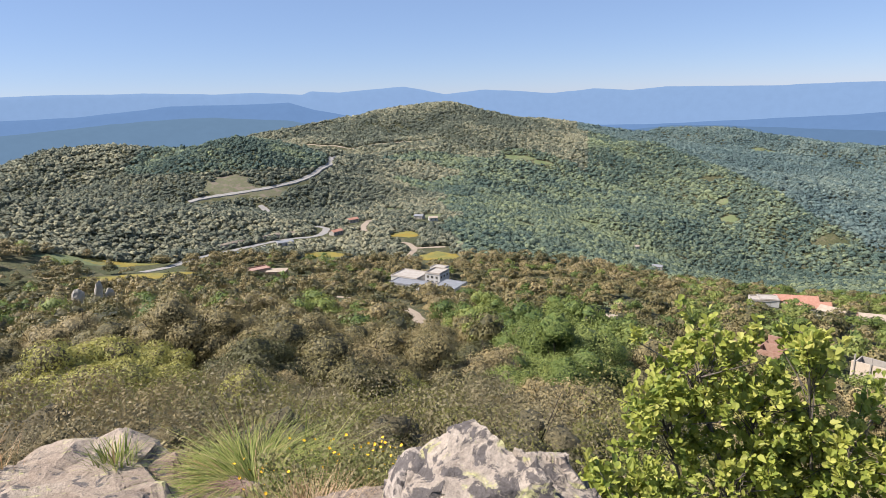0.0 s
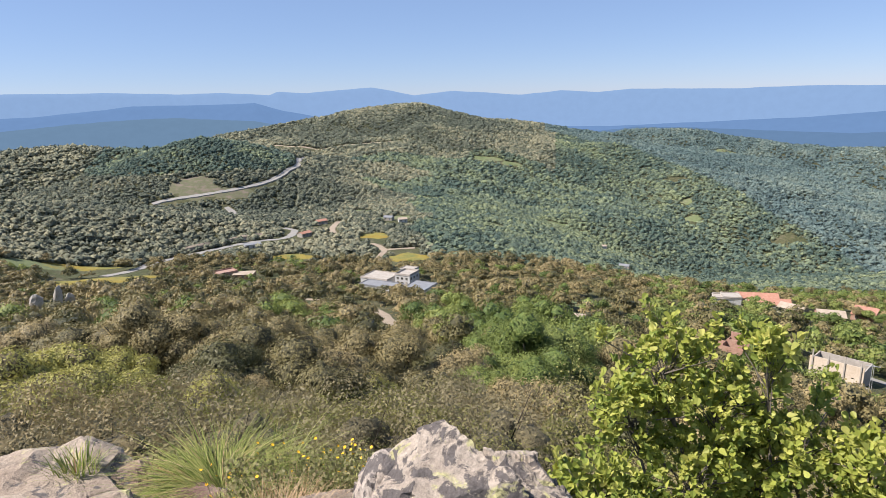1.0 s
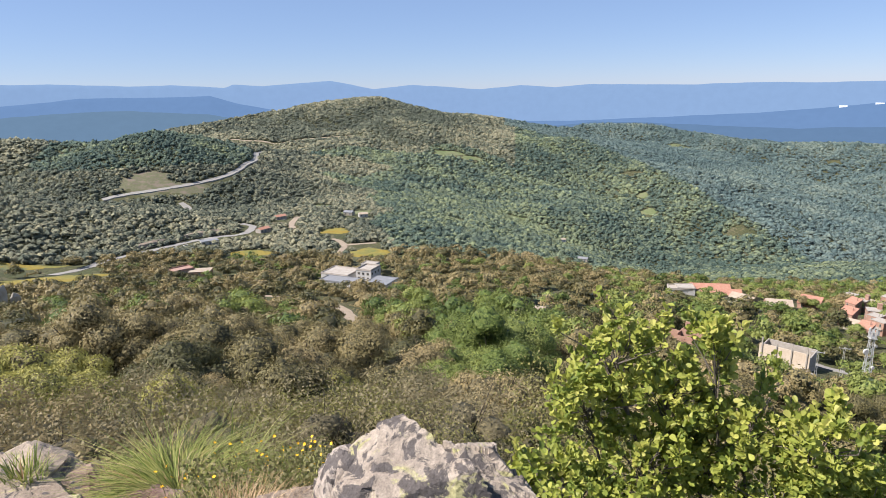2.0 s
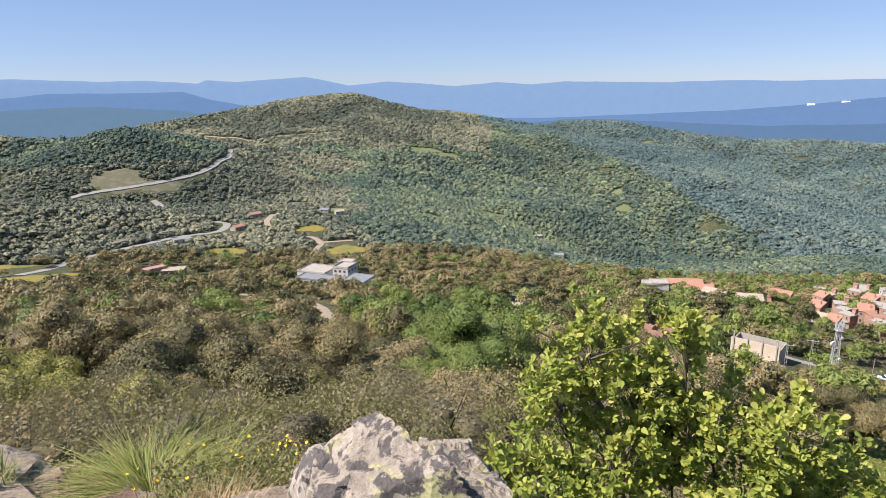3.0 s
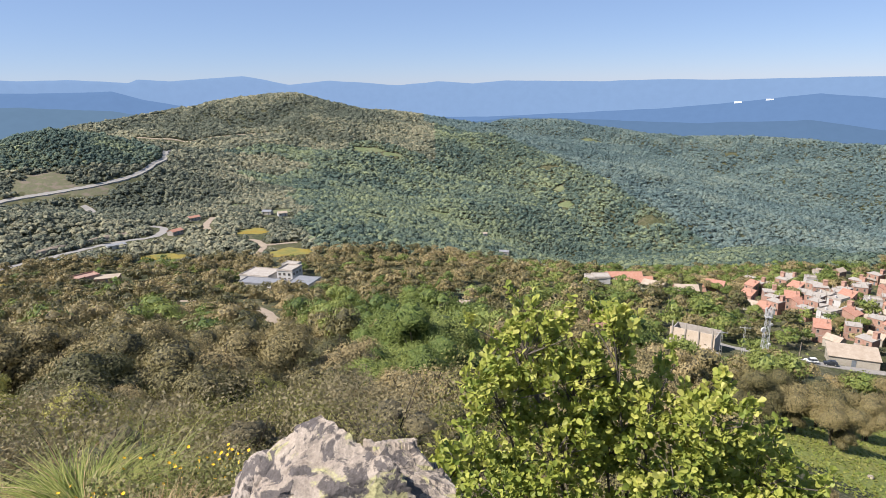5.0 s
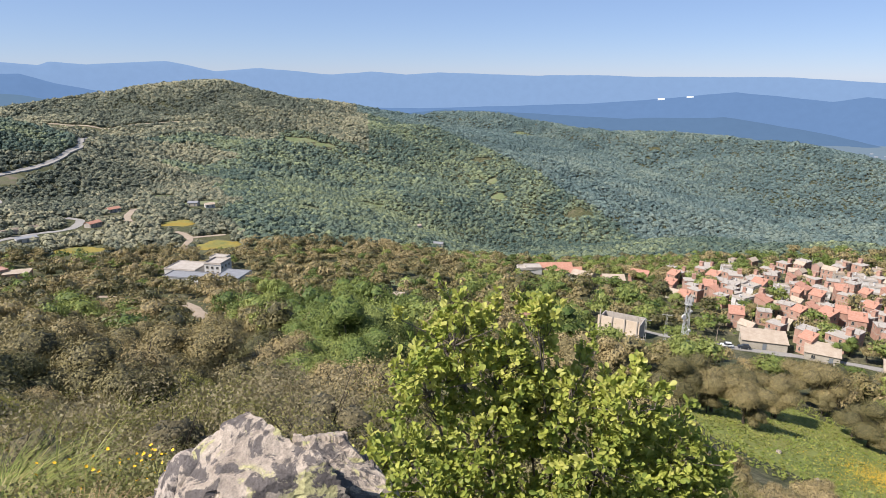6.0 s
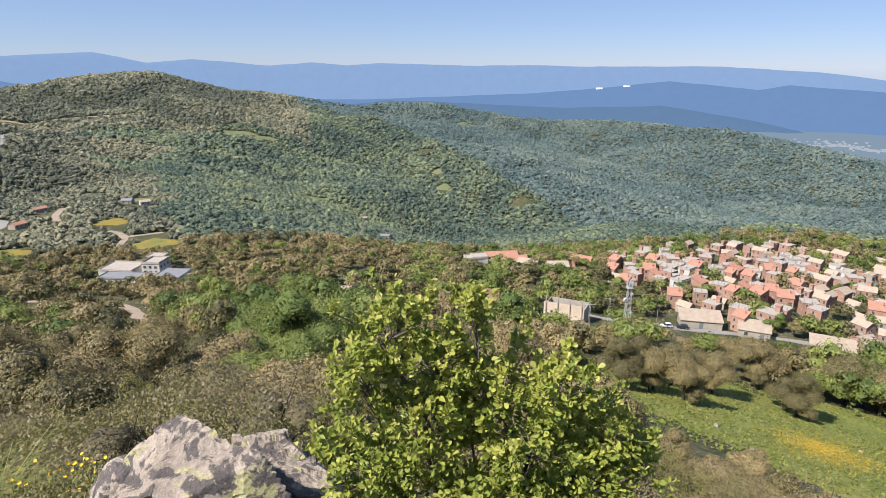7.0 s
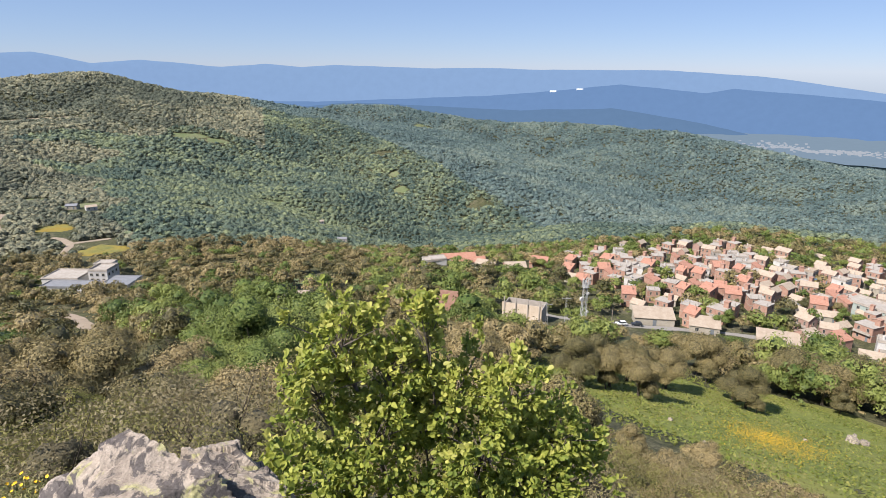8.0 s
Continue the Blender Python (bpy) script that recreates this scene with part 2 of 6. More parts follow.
# ---- distant ranges, distance haze painted in as a blue glow ----
def haze_glow_material(name, c, s):
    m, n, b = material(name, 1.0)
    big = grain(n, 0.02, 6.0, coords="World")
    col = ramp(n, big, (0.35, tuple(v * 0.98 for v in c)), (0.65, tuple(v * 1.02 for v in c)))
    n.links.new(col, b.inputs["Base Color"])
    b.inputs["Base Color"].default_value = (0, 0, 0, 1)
    # emission stands in for the haze before far surfaces
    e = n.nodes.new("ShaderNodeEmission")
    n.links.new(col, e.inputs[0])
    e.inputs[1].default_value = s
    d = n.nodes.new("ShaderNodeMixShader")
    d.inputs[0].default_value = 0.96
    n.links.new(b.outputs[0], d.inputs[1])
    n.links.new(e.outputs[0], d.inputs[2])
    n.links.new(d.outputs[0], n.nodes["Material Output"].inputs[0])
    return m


def far_range(name, dist, depth, line, mat, wobble, seed):
    """A long ridge across the distance: crest heights by bearing in degrees of elevation, with slopes before and behind it."""
    az = np.linspace(line[0][0], line[-1][0], 640)
    el = np.interp(az, [p[0] for p in line], [p[1] for p in line])
    top = np.tan(np.radians(el)) * dist
    rows = []
    steps = np.linspace(-1, 0.3, 18)
    a = np.radians(az)
    for s in steps:
        rr = dist + s * depth
        x, y = np.sin(a) * rr, np.cos(a) * rr
        fall = np.abs(s) ** 1.2
        z = top + (fbm(x, y, 420.0, 6, seed) * 0.8 + fbm(x, y, 150.0, 4, seed + 9) * 0.5) * wobble * (0.5 + 2.4 * fall) - fall * (top + 420)
        rows.append(np.stack([x, y, z], 1))
    v = np.concatenate(rows)
    n = len(az)
    i, j = np.meshgrid(np.arange(n - 1), np.arange(len(steps) - 1))
    f = np.stack([j * n + i, j * n + i + 1, (j + 1) * n + i + 1, (j + 1) * n + i], -1).reshape(-1, 4)[:, ::-1]
    return new(name, mesh_of(name, v, f, mat, True))


def ranges():
    near, mid, far = haze_glow_material("blue_hills", (0.16, 0.28, 0.46), 0.46), haze_glow_material("blue_range", (0.18, 0.315, 0.55), 0.5), haze_glow_material("pale_range", (0.28, 0.435, 0.68), 0.52)
    left = haze_glow_material("blue_green_hills", (0.17, 0.285, 0.42), 0.48)
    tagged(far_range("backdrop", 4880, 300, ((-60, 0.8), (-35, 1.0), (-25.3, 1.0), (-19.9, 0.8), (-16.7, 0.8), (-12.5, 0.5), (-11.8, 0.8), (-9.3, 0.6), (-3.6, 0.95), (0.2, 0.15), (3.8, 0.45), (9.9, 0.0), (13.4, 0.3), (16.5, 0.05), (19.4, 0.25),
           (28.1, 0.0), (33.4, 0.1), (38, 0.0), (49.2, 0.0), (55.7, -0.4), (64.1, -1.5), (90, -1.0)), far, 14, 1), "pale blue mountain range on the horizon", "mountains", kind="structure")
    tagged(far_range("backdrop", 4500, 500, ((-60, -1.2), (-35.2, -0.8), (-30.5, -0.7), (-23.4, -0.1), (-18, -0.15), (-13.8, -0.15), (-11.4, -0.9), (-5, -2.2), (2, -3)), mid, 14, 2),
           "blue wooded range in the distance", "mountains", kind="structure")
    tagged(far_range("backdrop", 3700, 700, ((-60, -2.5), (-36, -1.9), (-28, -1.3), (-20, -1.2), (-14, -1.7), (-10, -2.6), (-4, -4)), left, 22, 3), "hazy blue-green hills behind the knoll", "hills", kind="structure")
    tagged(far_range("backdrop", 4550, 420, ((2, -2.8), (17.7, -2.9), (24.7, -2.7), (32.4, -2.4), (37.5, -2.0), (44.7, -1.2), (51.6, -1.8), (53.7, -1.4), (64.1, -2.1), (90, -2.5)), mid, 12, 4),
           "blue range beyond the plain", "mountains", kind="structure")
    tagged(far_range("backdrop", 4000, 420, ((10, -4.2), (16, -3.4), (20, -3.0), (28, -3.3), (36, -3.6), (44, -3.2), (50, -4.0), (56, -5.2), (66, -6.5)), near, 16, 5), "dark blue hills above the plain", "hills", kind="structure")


ranges()


# ---- trees ----
def leaf_quads(r, centre, normal, size):
    """Small bent leaf sprays at the given places, two triangles each."""
    n = len(centre)
    a = r.normal(size=(n, 3))
    u = np.cross(a, normal)
    u /= np.linalg.norm(u, axis=1)[:, None] + 1e-6
    w = np.cross(normal, u)
    s = (size * r.uniform(0.6, 1.4, n))[:, None]
    v = np.stack([centre - u * s * 0.5, centre + w * s * 0.45 + normal * s * 0.12, centre + u * s * 0.5, centre - w * s * 0.45 - normal * s * 0.1], 1).reshape(-1, 3)
    return v, np.arange(n * 4).reshape(n, 4)


def leaf_tris(r, centre, normal, size):
    """Single small pointed leaves at the given places."""
    n = len(centre)
    u = np.cross(r.normal(size=(n, 3)), normal)
    u /= np.linalg.norm(u, axis=1)[:, None] + 1e-6
    w = np.cross(normal, u)
    s = (size * r.uniform(0.6, 1.4, n))[:, None]
    v = np.stack([centre - u * s * 0.6 - w * s * 0.15, centre + u * s * 0.6, centre + w * s * 0.55], 1).reshape(-1, 3)
    return v, np.arange(n * 3).reshape(n, 3)


def in_sight(x, y, z):
    """True for places on the slopes that face the valley's near side."""
    seen = np.ones(len(x), bool)
    for t in np.linspace(0.3, 0.97, 28):
        seen &= land(x * t, y * t) < z * t + 3
    return seen


def crown_points(r, n, lobes, width, tall, inner=0.25):
    """Places and outward directions in a crown of several uneven lobes."""
    c = r.normal(size=(lobes, 3)) * (0.3, 0.3, 0.2)
    c[:, 2] = np.clip(c[:, 2], -0.25, 0.4)
    rad = r.uniform(0.2, 0.4, lobes)
    k = r.integers(0, lobes, n)
    d = r.normal(size=(n, 3))
    d[:, 2] = np.abs(d[:, 2]) * 0.9 - 0.25
    d /= np.linalg.norm(d, axis=1)[:, None]
    depth = 1 - inner * r.random(n) ** 2
    p = c[k] + d * (rad[k] * depth)[:, None]
    nrm = d + r.normal(size=(n, 3)) * 0.42
    nrm /= np.linalg.norm(nrm, axis=1)[:, None]
    return p * (width, width, tall), nrm


def tube(points, radii, sides=5):
    """A tapered limb along points."""
    v, f = [], []
    pts = [Vector(p) for p in points]
    for i, (p, rad) in enumerate(zip(pts, radii)):
        d = (pts[min(i + 1, len(pts) - 1)] - pts[max(i - 1, 0)]).normalized()
        u = d.orthogonal().normalized()
        w = d.cross(u)
        for k in range(sides):
            a = 2 * math.pi * k / sides
            v.append(p + (u * math.cos(a) + w * math.sin(a)) * rad)
    for i in range(len(pts) - 1):
        for k in range(sides):
            f.append((i * sides + k, i * sides + (k + 1) % sides, (i + 1) * sides + (k + 1) % sides, (i + 1) * sides + k))
    return np.array(v), np.array(f)


def join(pieces):
    vs, fs, o = [], [], 0
    for v, f in pieces:
        vs.append(v)
        fs.append(np.asarray(f) + o)
        o += len(v)
    return np.concatenate(vs), np.concatenate(fs)


def lobed(seed, lobes, detail, width, tall, lift):
    """A crown's inner mass: several uneven overlapping lumps."""
    r = np.random.default_rng(seed)
    pieces, centres = [], []
    for k in range(lobes):
        a, out = 2 * math.pi * k / max(lobes - 1, 1) + r.uniform(-0.4, 0.4), r.uniform(0.18, 0.33) * (k > 0)
        c = np.array([math.cos(a) * out, math.sin(a) * out, r.uniform(-0.14, 0.16) + 0.2 * (k == 0)])
        rad = r.uniform(0.34, 0.62) * (1.1 if k == 0 else 0.85)
        v, f = lump(detail, seed * 31 + k)
        pieces.append((((v * rad * 0.68) + c) * (width, width, tall) + (0, 0, lift), f))
        centres.append((c, rad * 0.5))
    return join(pieces), centres


def lobe_leaves(r, centres, n, width, tall, lift, size):
    """Leaf sprays standing out of the lumps of a crown."""
    k = r.integers(0, len(centres), n)
    c, rad = np.array([centres[i][0] for i in k]), np.array([centres[i][1] for i in k])
    d = r.normal(size=(n, 3))
    d[:, 2] = np.abs(d[:, 2]) - 0.2
    d /= np.linalg.norm(d, axis=1)[:, None]
    p = (c + d * (rad * (0.8 + 0.4 * r.random(n) ** 1.3))[:, None] * (1, 1, 0.85)) * (width, width, tall) + (0, 0, lift)
    nrm = d + r.normal(size=(n, 3)) * 0.28
    nrm /= np.linalg.norm(nrm, axis=1)[:, None]
    return leaf_tris(r, p, nrm, size)


def tree_meshes(seed, width, tall, leaves, size, mat, core, lobes=8):
    """A trunk with limbs, the crown's inner mass and its small leaf sprays; the foot is at the origin."""
    r = np.random.default_rng(seed)
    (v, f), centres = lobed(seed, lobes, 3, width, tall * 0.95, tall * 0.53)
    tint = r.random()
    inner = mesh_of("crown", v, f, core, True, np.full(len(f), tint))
    v, f = lobe_leaves(r, centres, leaves, width, tall * 0.95, tall * 0.53, size)
    outer = mesh_of("leafage", v, f, mat, False, np.full(len(f), tint))
    limbs = []
    lean = r.normal(size=2) * 0.25
    fork = Vector((lean[0], lean[1], tall * 0.35))
    limbs.append(tube([(0, 0, -0.6), (lean[0] * 0.4, lean[1] * 0.4, tall * 0.18), fork], [tall * 0.035, tall * 0.028, tall * 0.024], 6))
    for k in range(6):
        a = 2 * math.pi * (k + r.random()) / 6
        out = width * r.uniform(0.2, 0.36)
        end = Vector((math.cos(a) * out, math.sin(a) * out, tall * r.uniform(0.62, 0.85)))
        limbs.append(tube([fork, fork.lerp(end, 0.5) + Vector((0, 0, -0.06 * tall)), end], [tall * 0.018, tall * 0.011, tall * 0.004], 4))
    v, f = join(limbs)
    return inner, outer, mesh_of("trunk", v, f, BARK, True)


def plant(name, kind, m, label, category, group):
    """One tree of crown, leafage and trunk at a pose."""
    t = new(name)
    t.matrix_basis = m
    c = part("crown", kind[0], BARK, t)
    part("leafage", kind[1], BARK, c)
    part("trunk", kind[2], BARK, t)
    return tagged(t, label, category, group)


def scatter(r0, r1, spacing, seed, az0=-46.0, az1=76.0):
    """Places on the land between two distances, about spacing apart."""
    r = np.random.default_rng(seed)
    area = radians(az1 - az0) / 2 * (r1 * r1 - r0 * r0)
    n = int(area / spacing ** 2)
    d = np.sqrt(r.uniform(r0 * r0, r1 * r1, n))
    a = np.radians(r.uniform(az0, az1, n))
    return np.sin(a) * d, np.cos(a) * d, d, np.degrees(a)


def lump(detail, seed):
    """An uneven rounded crown for woods far off, open below."""
    bm = bmesh.new()
    bmesh.ops.create_icosphere(bm, subdivisions=detail, radius=0.5)
    r = np.random.default_rng(seed)
    for v in bm.verts:
        v.co *= 1 + r.normal() * (0.2 if detail == 1 else 0.13)
    bmesh.ops.delete(bm, geom=[v for v in bm.verts if v.co.z < -0.2], context="VERTS")
    bmesh.ops.triangulate(bm, faces=bm.faces)
    v, f = np.array([v.co[:] for v in bm.verts]), np.array([[q.index for q in p.verts] for p in bm.faces])
    bm.free()
    return v, f


def replicate(base, x, y, z, sx, sz, spin):
    """One array mesh of many turned and scaled copies of (verts, faces)."""
    v, f = base
    c, s = np.cos(spin)[:, None], np.sin(spin)[:, None]
    X = (v[:, 0] * c - v[:, 1] * s) * sx[:, None] + x[:, None]
    Y = (v[:, 0] * s + v[:, 1] * c) * sx[:, None] + y[:, None]
    Z = v[None, :, 2] * sz[:, None] + z[:, None]
    k = len(x)
    return np.stack([X, Y, Z], -1).reshape(-1, 3), (f[None] + (np.arange(k) * len(v))[:, None, None]).reshape(-1, f.shape[1]), np.repeat(np.arange(k), len(f))


# ---- plan of roads, fields and houses, which trees keep off ----
ROADS = {
    "valley_road": (((-27.5, 405), (-24.8, 428), (-23.4, 454), (-20.9, 475), (-18.9, 499), (-16.7, 525), (-14.3, 543), (-12.4, 554), (-11.6, 575), (-11.4, 597), (-12.3, 604)), 7.0),
    "hill_road": (((-18.4, 690), (-17.2, 705), (-16.7, 725), (-16.6, 746), (-17.1, 760)), 7.5),
    "ridge_road": (((-23, 782), (-21.7, 787), (-18.0, 797), (-15.4, 817), (-13.2, 851), (-12.0, 897), (-11.5, 928), (-10.6, 985), (-10.4, 1060), (-10.1, 1140), (-9.2, 1230)), 7.5),
    "wood_lane": (((-15.5, 294), (-12.6, 289), (-10.3, 287), (-8.0, 276), (-6.1, 264), (-3.8, 242), (-2.7, 201), (-2.1, 178), (-0.6, 151), (1.4, 123), (3.0, 107), (4.8, 99)), 4.2),
    "farm_track": (((-4.4, 440), (-3.7, 450), (-3.6, 466), (-3.2, 484), (-3.6, 504), (-4.3, 516)), 5.0),
    "field_track": (((-3.0, 489), (-1.6, 491), (-0.2, 494)), 5.0),
    "spur_track": (((-7.8, 569), (-7.9, 609), (-7.3, 655)), 6.0),
    "summit_track": (((-12.5, 1590), (-10.2, 1552), (-8.0, 1536), (-5.4, 1534), (-3.3, 1532), (-1.2, 1530)), 6.0),
    "village_street": (((37, 218), (43, 212), (48, 216), (56, 226), (64, 232), (70, 236)), 3.4),
}
FIELDS = (  # bearing, distance, half width, half depth in metres, kind
    (-27.6, 386, 31, 15, "flowers"), (-29.2, 443, 22, 9, "flowers"), (-32.0, 438, 24, 10, "meadow"), (-0.9, 456, 17, 17, "flowers"), (-4.0, 556, 15, 18, "flowers"),
    (-19.6, 822, 40, 42, "bare"), (-16.6, 800, 30, 18, "bare"), (6.8, 1405, 36, 20, "meadow"), (9.0, 1390, 26, 12, "meadow"), (27.2, 2314, 42, 42, "meadow"),
    (25.1, 1192, 17, 20, "meadow"), (24.5, 1290, 12, 14, "meadow"), (13.2, 932, 20, 16, "meadow"), (5.0, 1020, 15, 16, "meadow"), (1.5, 900, 16, 14, "meadow"), (7.5, 690, 13, 12, "meadow"),
    (-11.7, 466, 17, 12, "flowers"), (58.5, 117, 50, 41, "spring"), (-2, 680, 22, 16, "meadow"), (-9.0, 612, 9, 7, "bare"),
    (3.0, 330, 9, 5, "bare"), (17, 285, 18, 14, "meadow"), (-5, 760, 16, 12, "meadow"), (56.4, 546, 17, 11, "bare"), (50.5, 520, 9, 6, "bare"),
)


SPUR = ((12, 1800), (17.6, 1700), (23.6, 1500), (28.8, 1300), (33.1, 1150), (36.9, 1050), (41, 950), (50, 800))  # bearing and distance of the spur's crest


def bearing_xy(az, r):
    return math.sin(radians(az)) * r, math.cos(radians(az)) * r


def village_plan():
    """House plots: x, y, turn, type. Rows climb away from the camera; the far end is denser."""
    r = np.random.default_rng(5)
    plots = []
    dist = 228.0
    while dist < 405:
        lo = 41 if dist > 265 else 47
        az = lo + r.uniform(0, 2)
        while az < 77:
            dense = 0.78 if az > 51 else 0.55
            if dist < 255:
                dense *= 0.5
            if dist > 372:
                dense *= 0.55
            if r.random() < dense:
                rr = dist + r.uniform(-2.5, 2.5)
                x, y = bearing_xy(az, rr)
                roof = r.random()
                front_left = az < 57 and dist < 345
                if front_left:
                    kind = r.choice([0, 1, 2, 3, 5], p=[0.3, 0.2, 0.2, 0.12, 0.18])
                else:
                    kind = r.choice([0, 1, 2, 3, 4, 5, 6, 7], p=[0.07, 0.1, 0.25, 0.11, 0.2, 0.08, 0.14, 0.05])
                plots.append((x, y, -az + r.choice([-28, -22, 12, 62]) + r.uniform(-7, 7), int(kind), r.uniform(0.48, 0.72)))
            az += math.degrees(r.uniform(7.6, 10.2) / dist)
        dist += r.uniform(9.0, 11.0)
    return plots


VILLAGE = village_plan()
# single buildings: bearing, distance, clear radius
SITES = {"valley_a": (-1.3, 640, 12), "valley_b": (-2.6, 655, 12), "valley_c": (-8.9, 640, 12), "valley_d": (17.5, 860, 14), "valley_e": (19.5, 640, 12), "valley_f": (-10.5, 560, 12), "clinic": (-2.2, 338, 27), "hut": (15.3, 232, 8), "shed": (37.1, 200, 14), "ruin": (29.6, 218, 10), "red_roof": (31.0, 345, 17), "tower": (43.1, 184, 6), "stones": (-31.6, 280, 13),
         "farm_a": (-17.8, 385, 11), "farm_b": (-16.2, 380, 11), "roadhouse": (-15.2, 508, 10), "pale_a": (28.2, 338, 10), "pale_b": (33.5, 326, 10), "pale_c": (36.2, 318, 10), "long_a": (49.5, 224, 11),
         "long_b": (54.0, 224, 9), "long_c": (60.0, 222, 11), "school": (66.3, 288, 18), "pale_d": (38.5, 330, 9)}


def off_line(x, y, line, width):
    p = [bearing_xy(*q) for q in line]
    d = np.full(len(x), 1e9)
    for (ax, ay), (bx, by) in zip(p[:-1], p[1:]):
        ux, uy = bx - ax, by - ay
        t = np.clip(((x - ax) * ux + (y - ay) * uy) / (ux * ux + uy * uy), 0, 1)
        d = np.minimum(d, np.hypot(x - ax - t * ux, y - ay - t * uy))
    return d > width


def clear(x, y, size=4.0):
    """True where trees may stand: off the fields, roads, houses, and the verges below them."""
    ok = np.ones(len(x), bool)
    d = np.hypot(x, y)
    for road, (line, width) in ROADS.items():
        verge = {"wood_lane": 9, "valley_road": 22}.get(road, 14)
        mean = sum(q[1] for q in line) / len(line)
        for low in np.linspace(0, verge, 4):
            k = 1 + low / mean * 1.2
            ok &= off_line(x * k, y * k, line, width * 0.5 + size * 0.38)
    for az, r, wide, deep, growth in FIELDS:
        cx, cy = bearing_xy(az, r)
        a = radians(az)
        if growth == "bare":
            wide, deep = wide * 0.72, deep * 0.72
        u, v = (x - cx) * math.cos(a) - (y - cy) * math.sin(a), (x - cx) * math.sin(a) + (y - cy) * math.cos(a)
        if r > 300:
            ok &= (u / wide) ** 2 + ((v + 13) / deep) ** 2 > 1
        if growth == "flowers":
            ok &= (u / wide) ** 2 + ((v + 27) / deep) ** 2 > 1
        ok &= (u / wide) ** 2 + ((v + deep * 0.12) / (deep * 1.15)) ** 2 > 0.95 + 0.3 * np.sin(u * 0.23 + az) * np.cos(v * 0.19)
    for az, r, rad in SITES.values():
        for k in (1.0, 1.04, 1.08, 1.13, 1.18) if 190 < r < 300 else (1.0, 1.04):
            cx, cy = bearing_xy(az, r / k)
            ok &= np.hypot(x - cx, y - cy) > rad
    for px, py, *_ in VILLAGE:
        ok &= np.hypot(x - px, y - py) > 4.4 + size * 0.2
        ok &= np.hypot(x - px * 0.98, y - py * 0.98) > 3.4 + size * 0.2
    return ok


# ---- woods far off ----
def far_forest(r0, r1, size, seed, name, label):
    x, y, d, az = scatter(r0, r1, size * 0.64, seed)
    ok = in_sight(x, y, land(x, y) + size * 0.6) | (np.random.default_rng(seed).random(len(x)) < 0.05)
    x, y, d, az = x[ok], y[ok], d[ok], az[ok]
    keep = (fbm(x, y, 60.0, 3, 8) > -0.62) & clear(x, y, size)
    x, y, d, az = x[keep], y[keep], d[keep], az[keep]
    r = np.random.default_rng(seed)
    n = len(x)
    sx = size * (0.42 + 1.1 * r.random(n) ** 2.0) * (1 + 0.3 * (r.random(n) < 0.12))
    pieces, tints = ([], [], []), ([], [], [])
    kinds = []
    for k in range(6):
        out = r.normal(size=(16, 3))
        out[:, 2] = np.abs(out[:, 2])
        out /= np.linalg.norm(out, axis=1)[:, None]
        kinds.append(join([lump(1, k), leaf_tris(r, out * r.uniform(0.42, 0.58, (16, 1)), out, 0.34)]))
    z = land(x, y)
    green = np.exp(-((az - 3) / 14) ** 2 - ((d - 760) / 330) ** 2)
    tone = np.clip(0.46 + 0.5 * fbm(x, y, 150.0, 4, 5) + 0.4 * fbm(x, y, 45.0, 2, 15) + 0.13 * green - 0.32 * gullies(x, y) + r.normal(size=n) * 0.24, 0, 1)
    pick = r.integers(0, 6, n)
    dry = (az < -3 + 9 * fbm(x, y, 180.0, 3, 12)) & (d < 1350) | (d > 1420 + 200 * fbm(x, y, 260.0, 3, 13)) & (az < 13)
    kx, ky = bearing_xy(-19.0, 1010)
    dry &= np.hypot(x - kx, y - ky) > 150
    # woods beyond the spur get the leaf colour with haze painted in
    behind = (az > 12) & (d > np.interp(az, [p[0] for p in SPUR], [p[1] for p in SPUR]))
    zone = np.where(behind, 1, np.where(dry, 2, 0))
    for k in range(18):
        q = (pick == k % 6) & (zone == k // 6)
        if not q.any():
            continue
        v, f, who = replicate(kinds[k % 6], x[q], y[q], z[q] + sx[q] * 0.25, sx[q], sx[q] * r.uniform(0.8, 1.2, q.sum()), r.uniform(0, 6.3, q.sum()))
        pieces[k // 6].append((v, f))
        tints[k // 6].append(tone[q][who])
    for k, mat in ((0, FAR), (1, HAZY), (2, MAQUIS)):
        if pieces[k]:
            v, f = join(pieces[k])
            tagged(new(name, mesh_of(name, v, f, mat, True, np.concatenate(tints[k]))), (label, "forest across the side valley in haze-tinted blue-green", "dry grey-brown maquis and oak scrub on the hills")[k], "forest", kind="stuff")


far_forest(440, 1000, 4.3, 21, "forest", "wooded valley floor of oak and maquis scrub")
far_forest(1000, 1950, 6.0, 22, "forest", "grey-green oak forest on the broad hill")
far_forest(1950, 2750, 7.6, 23, "forest", "hazy forest on the far spur")


def tone_of(x, y, d, az, r):
    return np.clip(0.5 + 0.4 * fbm(x, y, 30.0, 2, 4) + r.normal(size=len(x)) * 0.27, 0, 1)


def is_green(x, y, d, az, r):
    """The damp gully below the camera and the gardens round the village grow bright green."""
    g = np.exp(-((az - 11) / 7.5) ** 2 - ((d - 170) / 120) ** 2) * 0.85 + 0.45 * ((az > 22) & (d > 150)) + 0.05
    return r.random(len(x)) + 0.35 * fbm(x, y, 25.0, 2, 6) < g


